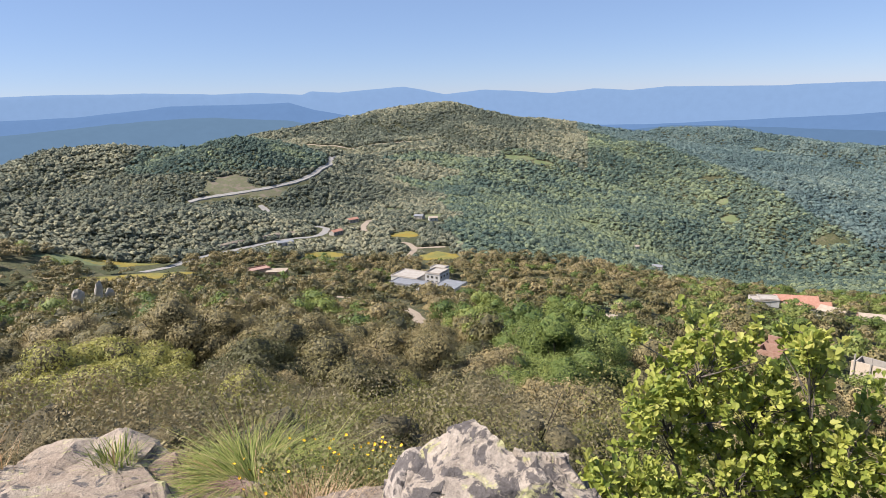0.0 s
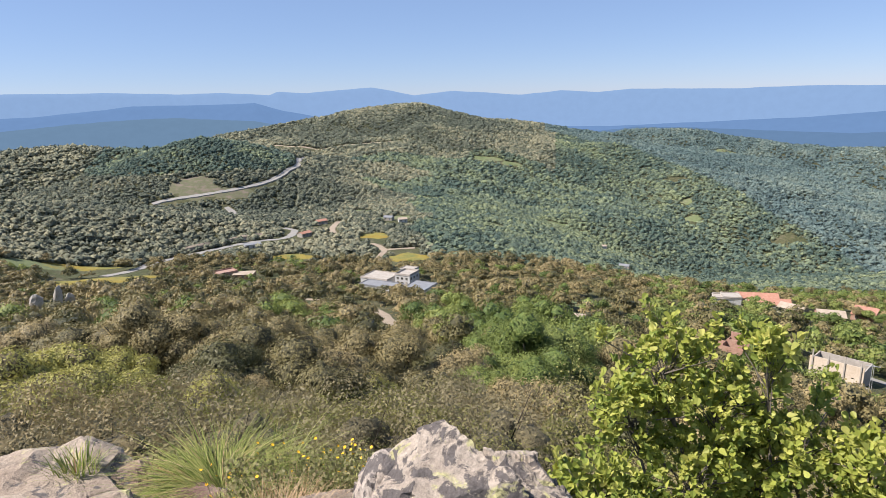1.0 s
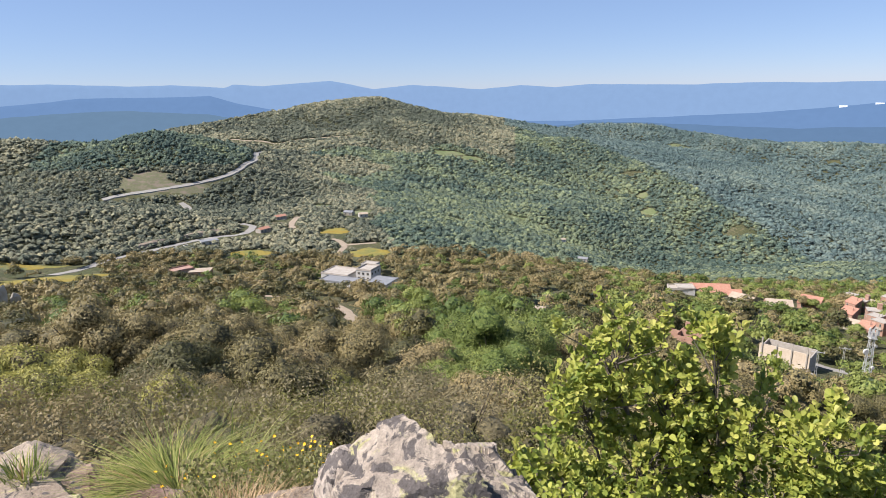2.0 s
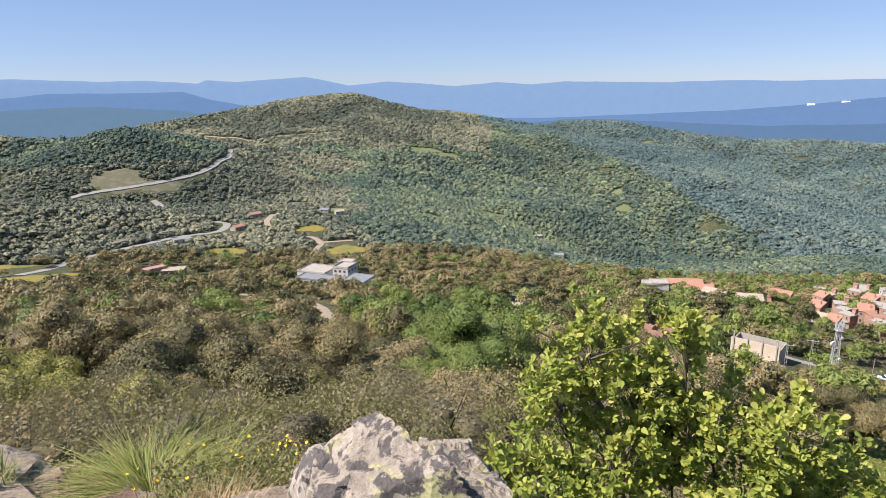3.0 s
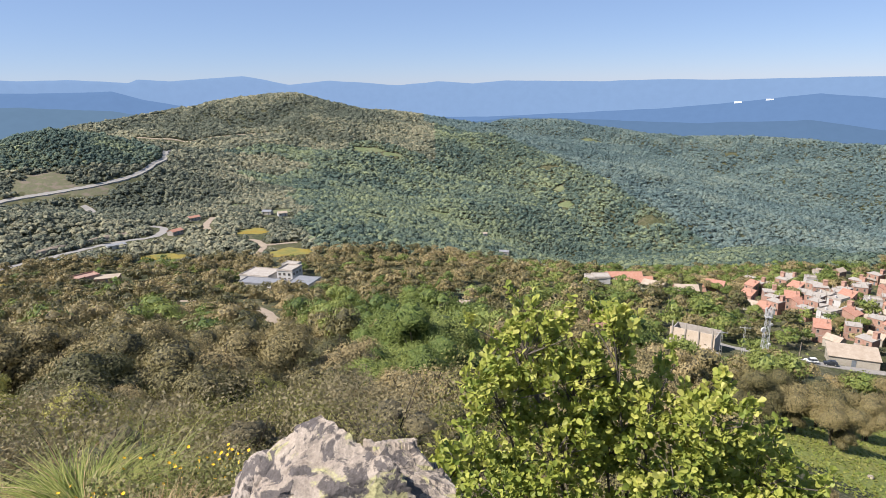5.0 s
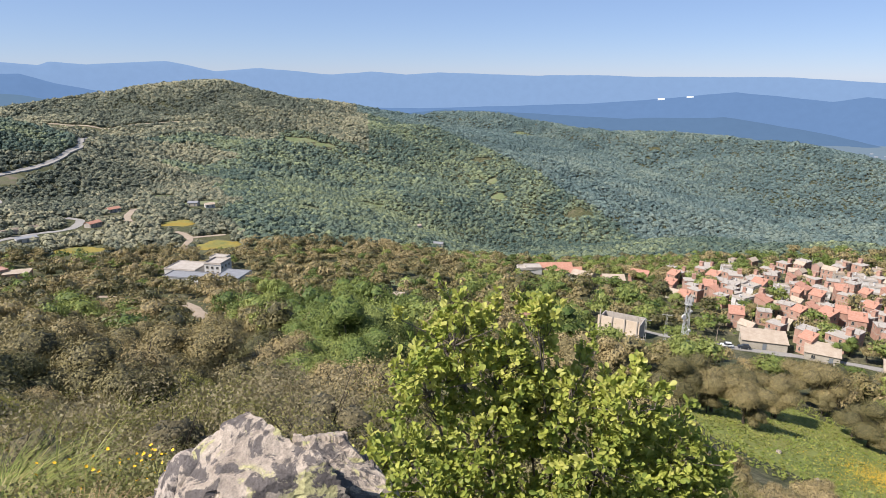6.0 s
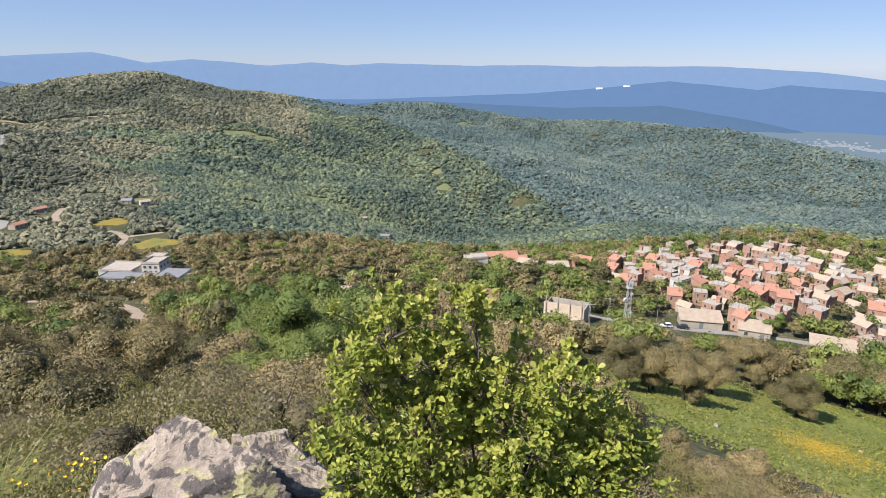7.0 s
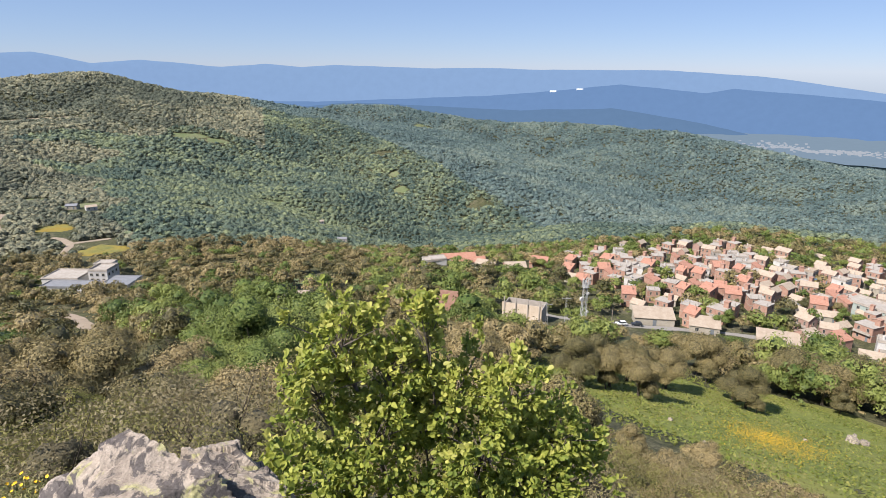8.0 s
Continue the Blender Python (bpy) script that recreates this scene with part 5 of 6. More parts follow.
def flat_roof(w, d, h, parapet):
    bm = boxed((-w / 2 - 0.25, w / 2 + 0.25, -d / 2 - 0.25, d / 2 + 0.25, h, h + 0.22))
    if parapet:
        for s in ((-w / 2, w / 2, -d / 2, -d / 2 + 0.2), (-w / 2, w / 2, d / 2 - 0.2, d / 2), (-w / 2, -w / 2 + 0.2, -d / 2 + 0.2, d / 2 - 0.2), (w / 2 - 0.2, w / 2, -d / 2 + 0.2, d / 2 - 0.2)):
            box(bm, *s, h + 0.22, h + 0.22 + parapet)
    return bm


def house(label, w, d, storeys, wall_mat, roof, roof_mat, seed, extras=()):
    """A village house: walls, roof, door, windows and what stands on the roof."""
    r = np.random.default_rng(seed)
    h = 3.0 * storeys
    rise = {"gable": d * 0.2, "mono": d * 0.24}.get(roof, 0)
    t = new("house")
    part("wall", walls(w, d, h, rise, roof == "mono"), wall_mat, t)
    if roof == "flat":
        part("roof", flat_roof(w, d, h, 0.7 if "parapet" in extras else 0), roof_mat, t)
    else:
        part("roof", gable(w, d, h, rise, mono=roof == "mono"), roof_mat, t)
    for s in range(storeys):
        n = max(2, int(w // 3.6))
        for k in range(n):
            x = -w / 2 + w * (k + 0.5) / n
            if s == 0 and k == n // 2:
                dd = part("door", DOORLEAF, DOOR, t)
                dd.matrix_basis = pose(x, -d / 2 - 0.02, 0.1)
            elif r.random() < 0.85:
                window(t, x, -d / 2 - 0.03, s * 3.0 + 1.7)
        side = 1 if r.random() < 0.5 else -1
        window(t, side * (w / 2 + 0.03), 0.4, s * 3.0 + 1.7, 90 * side)
    if storeys > 1:
        part("floor_band", boxed((-w / 2 - 0.06, w / 2 + 0.06, -d / 2 - 0.06, d / 2 + 0.06, 2.9, 3.12)), CONCRETE, t, "grey concrete floor band")
    if "balcony" in extras:
        part("balcony", boxed((-w / 2 + 0.4, w / 2 - 0.4, -d / 2 - 1.3, -d / 2 - 0.06, 3.0, 3.16), (-w / 2 + 0.4, w / 2 - 0.4, -d / 2 - 1.3, -d / 2 - 1.2, 3.16, 4.0)), CONCRETE, t, "concrete balcony with a solid parapet")
    if "columns" in extras:
        for x in (-w / 2 + 0.3, 0, w / 2 - 0.3):
            for y in (-d / 2 + 0.3, d / 2 - 0.3):
                part("column", boxed((x - 0.15, x + 0.15, y - 0.15, y + 0.15, h + 0.22, h + 1.7)), CONCRETE, t, "unfinished concrete column stub")
    if "stairhead" in extras:
        part("stairhead", boxed((w / 2 - 3.0, w / 2 - 0.4, d / 2 - 3.2, d / 2 - 0.4, h + 0.22, h + 2.6), (w / 2 - 3.2, w / 2 - 0.2, d / 2 - 3.4, d / 2 - 0.2, h + 2.6, h + 2.75)), wall_mat, t, "roof stairhead")
    if "chimney" in extras:
        part("chimney", boxed((w / 4, w / 4 + 0.5, 0.3, 0.8, h, h + rise + 0.9)), BRICK, t, "brick chimney")
    if "awning" in extras:
        part("awning", boxed((-w / 2 + 0.5, 1.0, -d / 2 - 2.4, -d / 2 - 0.1, 2.5, 2.58)), BLUE, t, "bright blue sheet awning")
    if "tank" in extras:
        bm = bmesh.new()
        bmesh.ops.create_cone(bm, cap_ends=True, segments=12, radius1=0.6, radius2=0.55, depth=1.3, matrix=Matrix.Translation((-w / 4, 0.5, h + 0.9)))
        part("water_tank", bm, WHITE, t, "white plastic water tank")
    return tagged(t, label, "house", "village houses")


def village():
    kinds = [
        house("red-brick house with an orange tiled roof", 8.5, 7.5, 2, BRICK, "mono", TILE, 1, ("chimney",)),
        house("two-storey red-brick house with a flat roof", 9.5, 8.5, 2, BRICK, "flat", CONCRETE, 2, ("balcony", "stairhead")),
        house("cream house with a low tan sheet roof", 10.5, 8.0, 1, CREAM, "gable", TAN, 3, ("chimney",)),
        house("white two-storey house with a flat parapet roof", 9.5, 8.5, 2, WHITE, "flat", CONCRETE, 4, ("parapet", "tank", "balcony")),
        house("brick house under a weathered tan gable roof", 11.0, 8.5, 2, BRICK, "gable", TAN, 5),
        house("unfinished brick house with bare concrete columns", 9.5, 9.0, 2, BRICK, "flat", CONCRETE, 6, ("columns",)),
        house("pink house with a pale tan roof", 9.5, 8.0, 2, PINK, "gable", TAN, 7, ("balcony", "chimney")),
        house("concrete house with a blue awning", 9.0, 8.0, 2, CONCRETE, "flat", TAN, 8, ("parapet", "awning", "tank")),
    ]
    used = set()
    for x, y, turn, kind, s in VILLAGE:
        m = pose(x, y, ground_at(x, y) + 0.2, 0, 0, turn)
        if kind in used:
            ob = copy_thing(kinds[kind], m)
        else:
            ob = kinds[kind]
            ob.matrix_basis = m
            used.add(kind)
        ob.scale = (s, s, 0.85 + 0.15 * s)
    for k, ob in enumerate(kinds):
        if k not in used:
            ob.matrix_basis = Matrix.Translation(polar(72, 300 + 14 * k))


village()


def site(name, turn=0.0, lift=0.0):
    az, r, _ = SITES[name]
    return Matrix.Translation(polar(az, r, lift)) @ pose(0, 0, 0, 0, 0, -az + turn)


def block(parent, x0, x1, y0, y1, h, wall_mat, roof_mat, parapet=0.5):
    w, d = x1 - x0, y1 - y0
    a = part("wall", walls(w, d, h), wall_mat, parent)
    b = part("roof", flat_roof(w, d, h, parapet), roof_mat, parent)
    for o in (a, b):
        o.matrix_basis = pose((x0 + x1) / 2, (y0 + y1) / 2, 0)


def clinic():
    t = new("clinic_building")
    block(t, -22, -6, 1, 14, 4.2, WHITE, CONCRETE)
    block(t, -3.5, 5, 5, 15, 7.0, WHITE, CONCRETE, 0.8)
    block(t, -17, 4, -8, 0.7, 3.6, WHITE, GREYROOF, 0.4)
    block(t, 9, 21, -9, 4, 5.2, WHITE, GREYROOF, 0.3)
    block(t, -9, -1, 19, 25, 5.5, WHITE, CONCRETE, 0.4)
    block(t, 4.3, 8.8, -6, 2, 3.2, WHITE, CONCRETE, 0.3)
    for k in range(3):
        for s in range(2):
            window(t, -2 + k * 2.6, 4.95, 2.4 + s * 2.8)
    for k in range(6):
        window(t, -15 + k * 3.3, -8.05, 1.8)
    for k in range(4):
        window(t, 10.5 + k * 3, -9.05, 2.4)
        window(t, 21.05, -7.5 + k * 3, 2.4, 90)
    for k in range(3):
        window(t, 5.05, 6.5 + k * 3, 5.2, 90)
    t.matrix_basis = site("clinic", -32, 0.8) @ Matrix.Diagonal((1.15, 1.15, 1.0, 1))
    tagged(t, "large white-grey public building with flat stepped roofs", "building")
    y = new("yard_wall")
    part("wall", boxed((20, 36, 6, 6.3, -3, 2.0), (36, 36.3, -4, 6.3, -3, 2.0), (22, 34, -14, -13.7, -3, 1.6)), WHITE, y)
    y.matrix_basis = site("clinic", -32, 0.4)
    tagged(y, "low white perimeter wall beside the public building", "wall")


clinic()


def simple_house(name, place, w, d, storeys, wall_mat, roof, roof_mat, label, turn, seed, extras=()):
    t = house(label, w, d, storeys, wall_mat, roof, roof_mat, seed, extras)
    t.matrix_basis = site(place, turn, 0.2)
    t["group"] = "scattered houses"
    return t


simple_house("farm", "farm_a", 12, 9, 1, CREAM, "flat", PINK, "low farmhouse with a pinkish flat roof", 20, 21, ("parapet",))
simple_house("farm", "farm_b", 12, 8, 1, BRICK, "flat", TAN, "low brick farmhouse among the oaks", -15, 22)
simple_house("roadhouse", "roadhouse", 13, 7, 1, WHITE, "flat", GREYROOF, "small roadside house with a grey flat roof", 10, 23)
simple_house("pale", "pale_a", 11, 8, 1, WHITE, "flat", CONCRETE, "white house with a pale flat roof", 15, 24, ("parapet",))
simple_house("pale", "pale_b", 11, 8, 1, CREAM, "gable", TAN, "cream cottage with a low tan roof", -20, 25)
simple_house("pale", "pale_c", 11, 9, 1, BRICK, "gable", TAN, "brick cottage with a tan sheet roof", 12, 26)
simple_house("pale", "pale_d", 9, 8, 1, BRICK, "mono", TILE, "brick cottage with an orange tiled roof", -10, 27)
simple_house("long", "long_a", 14, 7, 1, CREAM, "mono", TAN, "long low shed with a tan sheet roof", 12, 28)
simple_house("long", "long_b", 10, 6.5, 1, CREAM, "mono", TAN, "low shed with a pale tan roof", 4, 29)
simple_house("long", "long_c", 13, 6.5, 1, CONCRETE, "mono", TAN, "long outbuilding with a tan roof by the street", 8, 30)
simple_house("school", "school", 26, 10, 2, GREENISH, "flat", CONCRETE, "long pale green school building with flat roof", -30, 31, ("parapet",))


def hillside_farms():
    """Small pale farmhouses scattered over the valley."""
    for k, (az, r, turn) in enumerate(((-1.3, 640, 10), (-2.6, 655, -25), (-8.9, 640, 30), (17.5, 860, 15), (19.5, 640, -10), (-10.5, 560, 40))):
        t = house("small pale farmhouse in the wooded valley", 9.0 + k % 3, 7.0, 1, (WHITE, CREAM, CONCRETE)[k % 3], "gable", (TAN, GREYROOF, TILE)[k % 3], 60 + k)
        t.matrix_basis = Matrix.Translation(polar(az, r, 0.6)) @ pose(0, 0, 0, 0, 0, -az + turn)
        t["group"] = "scattered houses"


hillside_farms()


def roadside_wall():
    """A low white parapet along the valley road, in separate lengths."""
    t = new("roadside_parapet")
    pts = spline(((-20.2, 470), (-17.5, 496), (-15.6, 514)), 5.0)
    for i in range(0, len(pts) - 1, 2):
        p, q = pts[i], pts[i + 1]
        b = part("parapet_block", boxed((0, (q - p).length, -0.2, 0.2, -1.0, 1.0)), WHITE, t)
        b.matrix_basis = Matrix.Translation((p.x, p.y, ground_at(p.x, p.y))) @ pose(0, 0, 0, 0, 0, math.degrees(math.atan2(q.y - p.y, q.x - p.x)))
    tagged(t, "low white parapet blocks along the valley road", "parapet")


roadside_wall()


def hut():
    t = new("hut")
    part("wall", walls(6, 5, 2.5), CONCRETE, t)
    part("roof", flat_roof(6, 5, 2.5, 0), TAN, t)
    part("door", DOORLEAF, DOOR, t).matrix_basis = pose(0.6, -2.52, 0.1)
    t.matrix_basis = site("hut", -12, 0.2)
    tagged(t, "small dark stone hut with a pale flat roof", "hut")


hut()


def red_roof():
    t = new("house")
    for k, (x, y) in enumerate(((-1, 4.5), (2.5, -4.5))):
        part("wall", walls(20, 8, 3.4, 2.0), CREAM, t).matrix_basis = pose(x, y, 0)
        part("roof", gable(20, 8, 3.4, 2.0), TILE, t, "orange tiled gable roof").matrix_basis = pose(x, y, 0)
    part("annex", walls(9, 8, 5.5), WHITE, t, "whitewashed annex").matrix_basis = pose(-15, -3, 0)
    part("annex_roof", flat_roof(9, 8, 5.5, 0.4), CONCRETE, t).matrix_basis = pose(-15, -3, 0)
    for k in range(5):
        window(t, -6 + k * 4, -8.55, 1.8)
    t.matrix_basis = site("red_roof", 14, 0.2)
    tagged(t, "large house with two long orange tiled roofs", "house")


red_roof()


def shed():
    t = new("unfinished_hall")
    part("wall", boxed((-7, 7, 0, 0.25, -3, 5.4)), PALE, t, "pale stained end wall")
    part("side_wall", boxed((6.7, 7, 0.25, 9, -3, 4.0)), CONCRETE, t)
    part("side_wall", boxed((-7, -6.7, 0.25, 9, -3, 4.0)), CONCRETE, t)
    part("back_wall", boxed((-6.7, 6.7, 8.7, 9, -3, 4.0)), CONCRETE, t)
    for x in (-6.2, -2.1, 2.1, 6.2):
        part("column", boxed((x - 0.18, x + 0.18, -0.32, -0.003, -3, 7.6)), CONCRETE, t, "bare concrete column")
    part("slab", boxed((-8.5, 9, -4, -0.35, -3, 0.1)), CONCRETE, t, "concrete yard slab")
    t.matrix_basis = site("shed", -13, 0.2)
    tagged(t, "unfinished hall with a pale wall and bare columns", "building")


shed()


def ruin():
    t = new("brick_shell")
    for x0, x1, y0, y1, h in ((-3.6, 3.6, -4, -3.75, 2.6), (-3.6, 3.6, -0.4, -0.15, 4.0), (-3.6, 3.6, 3.6, 3.85, 5.4), (-3.85, -3.6, -4, 3.85, 3.4), (3.6, 3.85, -4, 3.85, 3.4), (-7.5, -3.9, -1, -0.75, 3.2), (-7.5, -7.25, -0.75, 3, 3.2)):
        part("wall", boxed((x0, x1, y0, y1, -3, h)), BRICK, t)
    t.matrix_basis = site("ruin", -16, 0.2)
    tagged(t, "roofless shell of red hollow-brick walls", "building")


ruin()


def rod(a, b, rad, sides=5):
    v, f = tube([a, b], [rad, rad], sides)
    return v, f


def tower():
    t = new("lattice_mast")
    H = 17.5
    half = lambda z: 1.05 - 0.6 * z / H
    corners = ((-1, -1), (1, -1), (1, 1), (-1, 1))
    for sx, sy in corners:
        v, f = rod((sx * half(0), sy * half(0), -1), (sx * half(H), sy * half(H), H), 0.075)
        part("leg", mesh_of("leg", v, f, STEEL), STEEL, t)
    levels = np.linspace(0, H, 11)
    for k in range(10):
        braces = []
        for i in range(4):
            a, b = corners[i], corners[(i + 1) % 4]
            z0, z1 = levels[k], levels[k + 1]
            p, q = (a[0] * half(z0), a[1] * half(z0), z0), (b[0] * half(z1), b[1] * half(z1), z1)
            braces += [rod(p, q, 0.04, 4), rod((b[0] * half(z0), b[1] * half(z0), z0), (a[0] * half(z1), a[1] * half(z1), z1), 0.04, 4), rod((a[0] * half(z1), a[1] * half(z1), z1), q, 0.04, 4)]
        v, f = join(braces)
        part("bracing", mesh_of("bracing", v, f, STEEL), STEEL, t)
    for k, (x, y, z, s) in enumerate(((-1.1, -0.6, 12.2, 0.75), (0.9, -0.8, 8.0, 0.45), (0.8, -0.8, 5.5, 0.45), (0.9, -0.5, 14.0, 0.4))):
        bm = bmesh.new()
        bmesh.ops.create_cone(bm, cap_ends=True, segments=20, radius1=s, radius2=s * 0.9, depth=0.4, matrix=pose(x, y, z, 90, 0, 20))
        part("dish", bm, WHITE, t, "white drum antenna")
    for k in range(6):
        a = k * math.pi / 3
        x, y = math.cos(a) * 0.9, math.sin(a) * 0.9
        part("panel_antenna", boxed((x - 0.15, x + 0.15, y - 0.08, y + 0.08, H - 1.4, H + 1.0)), WHITE, t)
    part("platform", boxed((-0.95, 0.95, -0.95, 0.95, H - 1.6, H - 1.45)), STEEL, t)
    t.matrix_basis = site("tower", 20)
    tagged(t, "steel lattice telecom mast with white antennas", "mast")
    c = new("equipment_cabin")
    part("body", boxed((-5.5, -2.2, -2, 0.6, -1.5, 2.4)), WHITE, c)
    part("roof", boxed((-5.7, -2.0, -2.2, 0.8, 2.4, 2.55)), STEEL, c)
    c.matrix_basis = site("tower", 5, 0.1)
    tagged(c, "white equipment cabin beside the lattice mast", "cabin")


tower()


def pole(az, r, tall, crossarm, lattice, label):
    t = new("utility_pole")
    if lattice:
        for sx in (-1, 1):
            v, f = rod((sx * 0.32, 0, -1), (sx * 0.16, 0, tall), 0.05, 4)
            part("upright", mesh_of("upright", v, f, STEEL), STEEL, t)
        for k in range(10):
            z = tall * k / 10
            s = 1 if k % 2 else -1
            v, f = rod((-s * 0.3, 0, z), (s * 0.28, 0, z + tall / 10), 0.03, 4)
            part("rung", mesh_of("rung", v, f, STEEL), STEEL, t)
    else:
        v, f = tube([(0, 0, -1), (0, 0, tall * 0.5), (0.05, 0, tall)], [0.16, 0.14, 0.11], 8)
        part("shaft", mesh_of("shaft", v, f, WOODEN, True), WOODEN, t)
    if crossarm:
        part("crossarm", boxed((-1.6, 1.6, -0.06, 0.06, tall - 0.5, tall - 0.36)), STEEL, t)
        for x in (-1.4, 0, 1.4):
            v, f = rod((x, 0, tall - 0.36), (x, 0, tall - 0.05), 0.06, 6)
            part("insulator", mesh_of("insulator", v, f, WHITE), WHITE, t)
    t.matrix_basis = Matrix.Translation(polar(az, r)) @ pose(0, 0, 0, 0, 0, -az + 10)
    tagged(t, label, "pole", "utility poles")


pole(39.6, 185, 9.0, True, True, "grey steel lattice power pole with crossarm")
pole(41.4, 205, 9.5, True, True, "grey steel lattice power pole farther down")
pole(45.8, 208, 7.5, False, False, "weathered wooden utility pole without wires")
pole(46.9, 262, 8.0, False, False, "wooden utility pole in the village")
pole(62.0, 231, 7.5, False, False, "wooden utility pole by the village street")
pole(52.5, 236, 8.0, True, False, "wooden utility pole with a crossarm")


def car(az, r, paint, label, turn):
    """A small hatchback: lower body, glazed cabin, roof, four wheels."""
    t = new("car")
    bm = boxed((-2.0, 2.0, -0.85, 0.85, 0.32, 0.95))
    bmesh.ops.bevel(bm, geom=list(bm.edges), offset=0.12, segments=2, affect="EDGES")
    part("body", bm, paint, t)
    bm = bmesh.new()
    lo = [(-1.75, -0.78), (1.0, -0.78), (1.0, 0.78), (-1.75, 0.78)]
    hi = [(-1.4, -0.62), (0.35, -0.62), (0.35, 0.62), (-1.4, 0.62)]
    a, b = [bm.verts.new((*p, 0.93)) for p in lo], [bm.verts.new((*p, 1.42)) for p in hi]
    for k in range(4):
        bm.faces.new((a[k], a[(k + 1) % 4], b[(k + 1) % 4], b[k]))
    bm.faces.new(b)
    part("glazing", bm, GLASS, t)
    bm = boxed((-1.45, 0.4, -0.65, 0.65, 1.41, 1.5))
    bmesh.ops.bevel(bm, geom=list(bm.edges), offset=0.04, segments=1, affect="EDGES")
    part("roof", bm, paint, t)
    for x in (-1.25, 1.25):
        for y in (-0.8, 0.8):
            bm = bmesh.new()
            bmesh.ops.create_cone(bm, cap_ends=True, segments=14, radius1=0.31, radius2=0.31, depth=0.2, matrix=pose(x, y, 0.31, 90))
            w = part("wheel", bm, GLASS, t)
            bm = bmesh.new()
            bmesh.ops.create_cone(bm, cap_ends=True, segments=10, radius1=0.18, radius2=0.18, depth=0.23, matrix=pose(x, y, 0.31, 90))
            part("rim", bm, STEEL, w)
    t.matrix_basis = Matrix.Translation(polar(az, r, 0.42)) @ pose(0, 0, 0, 0, 0, -az + turn)
    tagged(t, label, "car", "parked cars")


CAR_WHITE = plain("white_car_paint", (0.75, 0.75, 0.75), (0.8, 0.8, 0.8), 1.0, 0.25, 0.0)
CAR_DARK = plain("dark_car_paint", (0.03, 0.035, 0.045), (0.05, 0.055, 0.065), 1.0, 0.25, 0.0)
car(46.7, 213.5, CAR_WHITE, "white hatchback parked by the village street", -160)
car(48.1, 216, CAR_DARK, "dark hatchback parked behind the white one", -165)


def standing_stones():
    for k, (dx, dy, dims, lean) in enumerate(((-4.5, 0, (5.5, 4, 9.5), 14), (3.2, 1.5, (3.4, 3, 10.5), 6), (-9, 0.5, (6, 4, 4.5), 25), (7.5, 2, (4, 3, 6.5), -10))):
        bm = rock_bm(71 + k, dims, detail=4, rough=0.05, chips=16, cuts=14, keep=0.34)
        o = part("standing_rock", bm, plain("pale_crag", (0.38, 0.34, 0.29), (0.5, 0.46, 0.4), 0.4, 0.95, 0.6, depth=0.3))
        o.matrix_basis = site("stones", 0, dims[2] * 0.32) @ pose(dx, dy, 0, 0, lean, 10 * k)
        tagged(o, "tall grey rock standing out of the oak scrub", "rock", "rocks on the slope")


standing_stones()


def field_stones():
    r = np.random.default_rng(77)
    for az, d, s in ((52.2, 96, 0.9), (66.8, 128, 2.6), (67.6, 130, 1.8), (55.5, 84, 0.7), (63.5, 112, 0.8)):
        bm = rock_bm(int(az * 10), (s, s * 0.9, s * 0.8), detail=3, rough=0.07)
        o = part("field_stone", bm, ROCK)
        o.matrix_basis = Matrix.Translation(polar(az, d, s * 0.2 + 0.2)) @ pose(0, 0, 0, 0, 0, r.uniform(0, 360))
        tagged(o, "pale grey stone lying in the meadow", "rock", "stones in the meadow")


field_stones()


def road_bank():
    """The cut earth bank and low retaining wall above the valley road."""
    pts = spline(((-20.9, 490), (-18.9, 512), (-16.7, 538), (-14.3, 556), (-12.8, 568)), 6.0)
    v, f = [], []
    for i, p in enumerate(pts):
        z = ground_at(p.x, p.y)
        u = p.normalized()
        for k, (dr, dz) in enumerate(((0, 0.3), (2.5, 2.6 + 0.8 * math.sin(i * 0.9)), (7.0, 3.2 + 0.8 * math.sin(i * 0.7)), (15, 0.5))):
            v.append((p.x + u.x * dr, p.y + u.y * dr, z + dz))
    for i in range(len(pts) - 1):
        for k in range(3):
            f.append((i * 4 + k, i * 4 + k + 1, i * 4 + k + 5, i * 4 + k + 4))
    tagged(new("cut_bank", mesh_of("cut_bank", v, f, CUT, False)), "bare brown earth bank cut above the road", "bank", kind="structure")
    t = new("blue_tarpaulin")
    part("sheet", boxed((-3.5, 3.5, -2.5, 2.5, -1, 1.6), (-3.8, 3.8, -2.8, 2.8, 1.6, 1.7)), BLUE, t)
    t.matrix_basis = Matrix.Translation(polar(-19.0, 462, 0.5)) @ pose(0, 0, 0, 4, 0, 30)
    tagged(t, "stack covered with a bright blue tarpaulin", "tarpaulin")


road_bank()


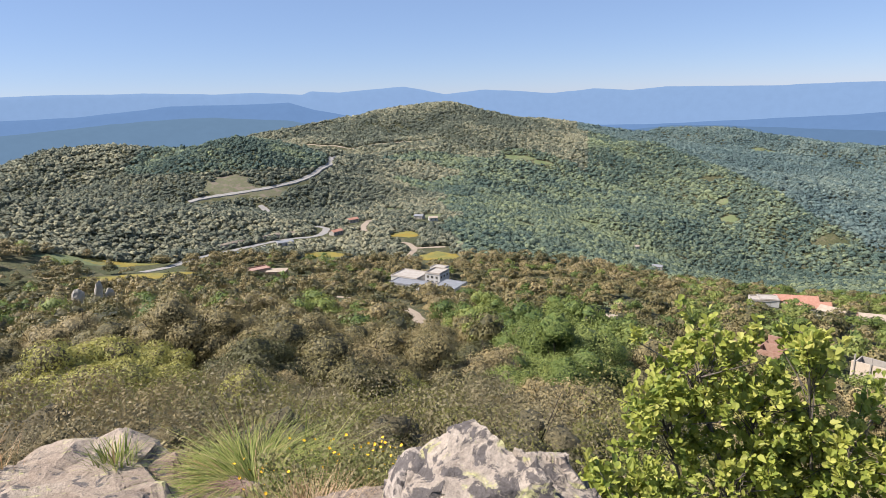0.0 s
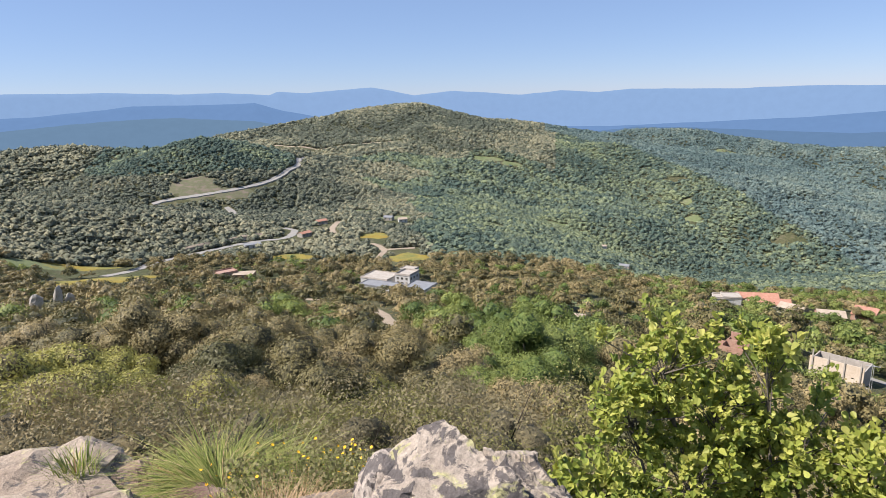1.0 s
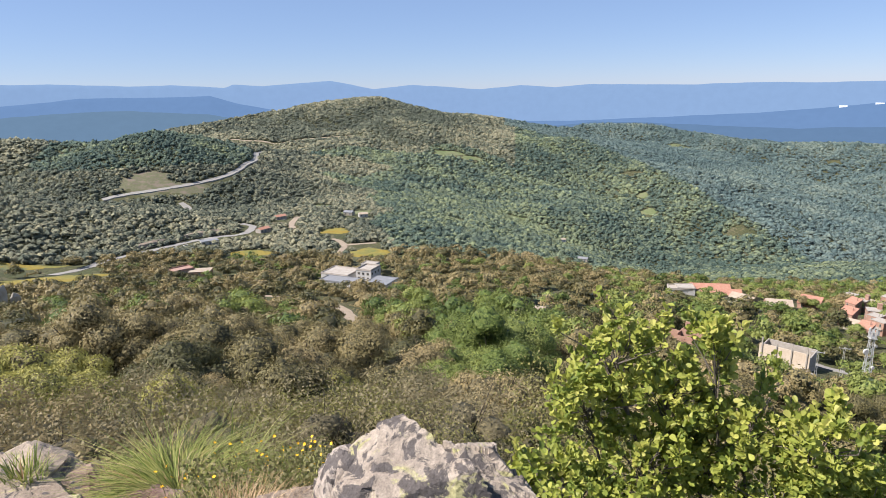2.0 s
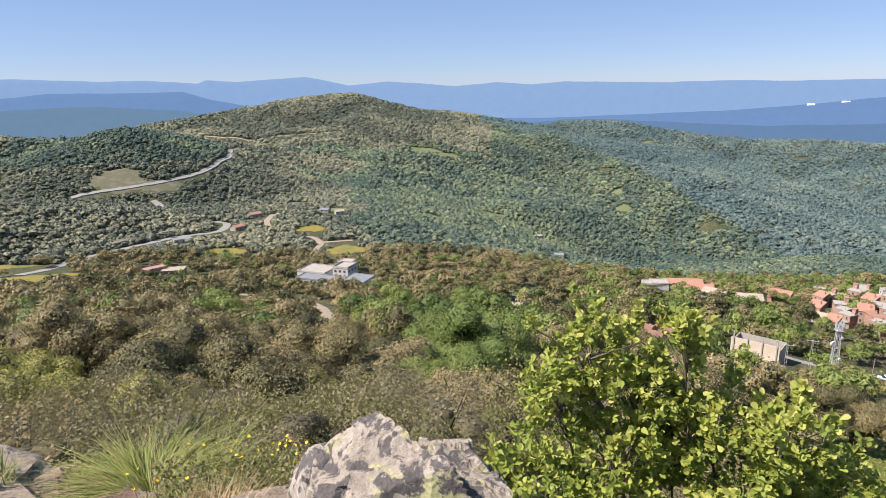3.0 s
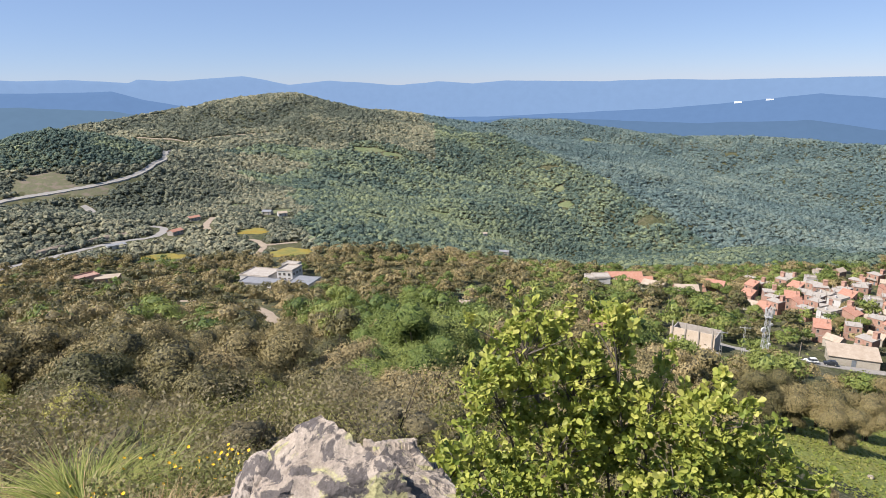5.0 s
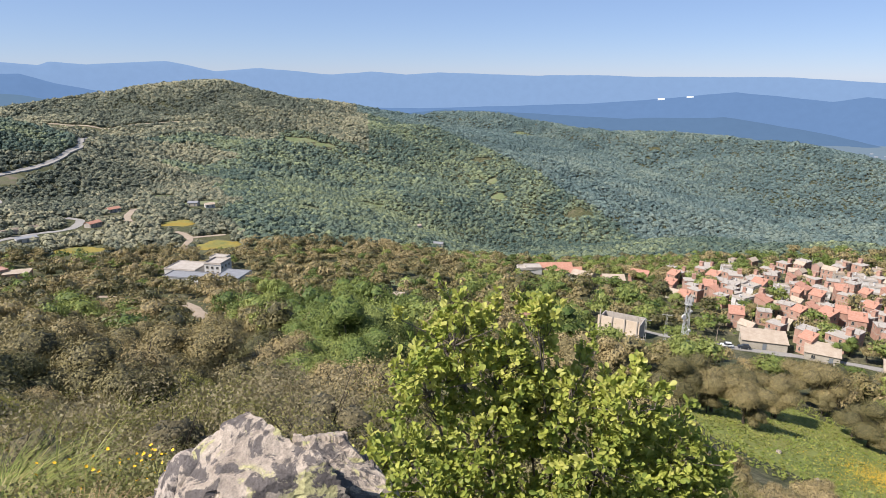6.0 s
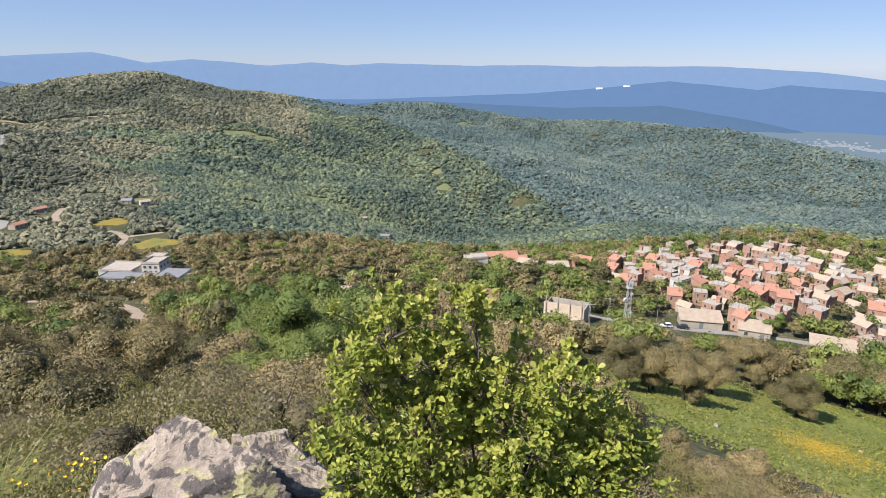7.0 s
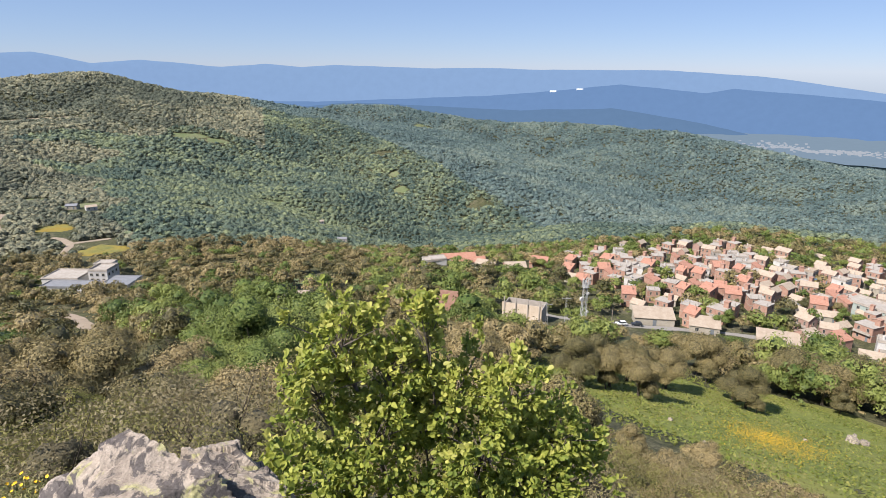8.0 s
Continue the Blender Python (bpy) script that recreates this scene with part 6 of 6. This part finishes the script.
def far_plain():
    """The flat valley beyond the spurs, with a pale town, distance haze painted as glow."""
    mat = haze_glow_material("hazy_plain", (0.26, 0.36, 0.45), 0.5)
    az, rr = np.radians(np.linspace(44, 84, 40)), np.linspace(2600, 4400, 14)
    A, R = np.meshgrid(az, rr)
    x, y = np.sin(A) * R, np.cos(A) * R
    n = 40
    i, j = np.meshgrid(np.arange(n - 1), np.arange(13))
    f = np.stack([j * n + i, j * n + i + 1, (j + 1) * n + i + 1, (j + 1) * n + i], -1).reshape(-1, 4)[:, ::-1]
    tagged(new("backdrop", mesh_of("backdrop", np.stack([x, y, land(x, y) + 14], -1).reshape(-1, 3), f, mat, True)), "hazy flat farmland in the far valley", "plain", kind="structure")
    r = np.random.default_rng(900)
    bm = boxed((-0.5, 0.5, -0.5, 0.5, -0.5, 0.5))
    base = np.array([v.co[:] for v in bm.verts]), np.array([[v.index for v in q.verts] for q in bm.faces])
    bm.free()
    a, d = np.radians(np.concatenate([r.normal(61.5, 2.4, 260), r.normal(57.5, 1.0, 60), r.uniform(20, 50, 40)])), np.concatenate([r.normal(3150, 60, 260), r.normal(3300, 120, 60), r.uniform(3600, 3900, 40)])
    x, y = np.sin(a) * d, np.cos(a) * d
    s = r.uniform(5, 13, len(x))
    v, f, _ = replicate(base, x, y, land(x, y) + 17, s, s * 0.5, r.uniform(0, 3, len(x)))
    tagged(new("distant_town", mesh_of("distant_town", v, f, haze_glow_material("hazy_town", (0.5, 0.55, 0.6), 0.5))), "pale town on the distant plain", "town", kind="stuff")


far_plain()


def far_roofs():
    """Long white roofs on the crest of the far range; a glow stands in for sunlight."""
    mat = haze_glow_material("glowing_white_roofs", (0.85, 0.9, 0.95), 0.8)
    for az, el in ((38.9, -1.78), (41.2, -1.58)):
        bm = boxed((-22, 22, -9, 9, -14, -1.5))
        o = part("distant_hall", bm, mat)
        x, y = bearing_xy(az, 4535)
        o.matrix_basis = pose(x, y, math.tan(radians(el)) * 4535, 0, 0, -az)
        tagged(o, "long white roof on the distant blue range", "building", "distant halls")


far_roofs()
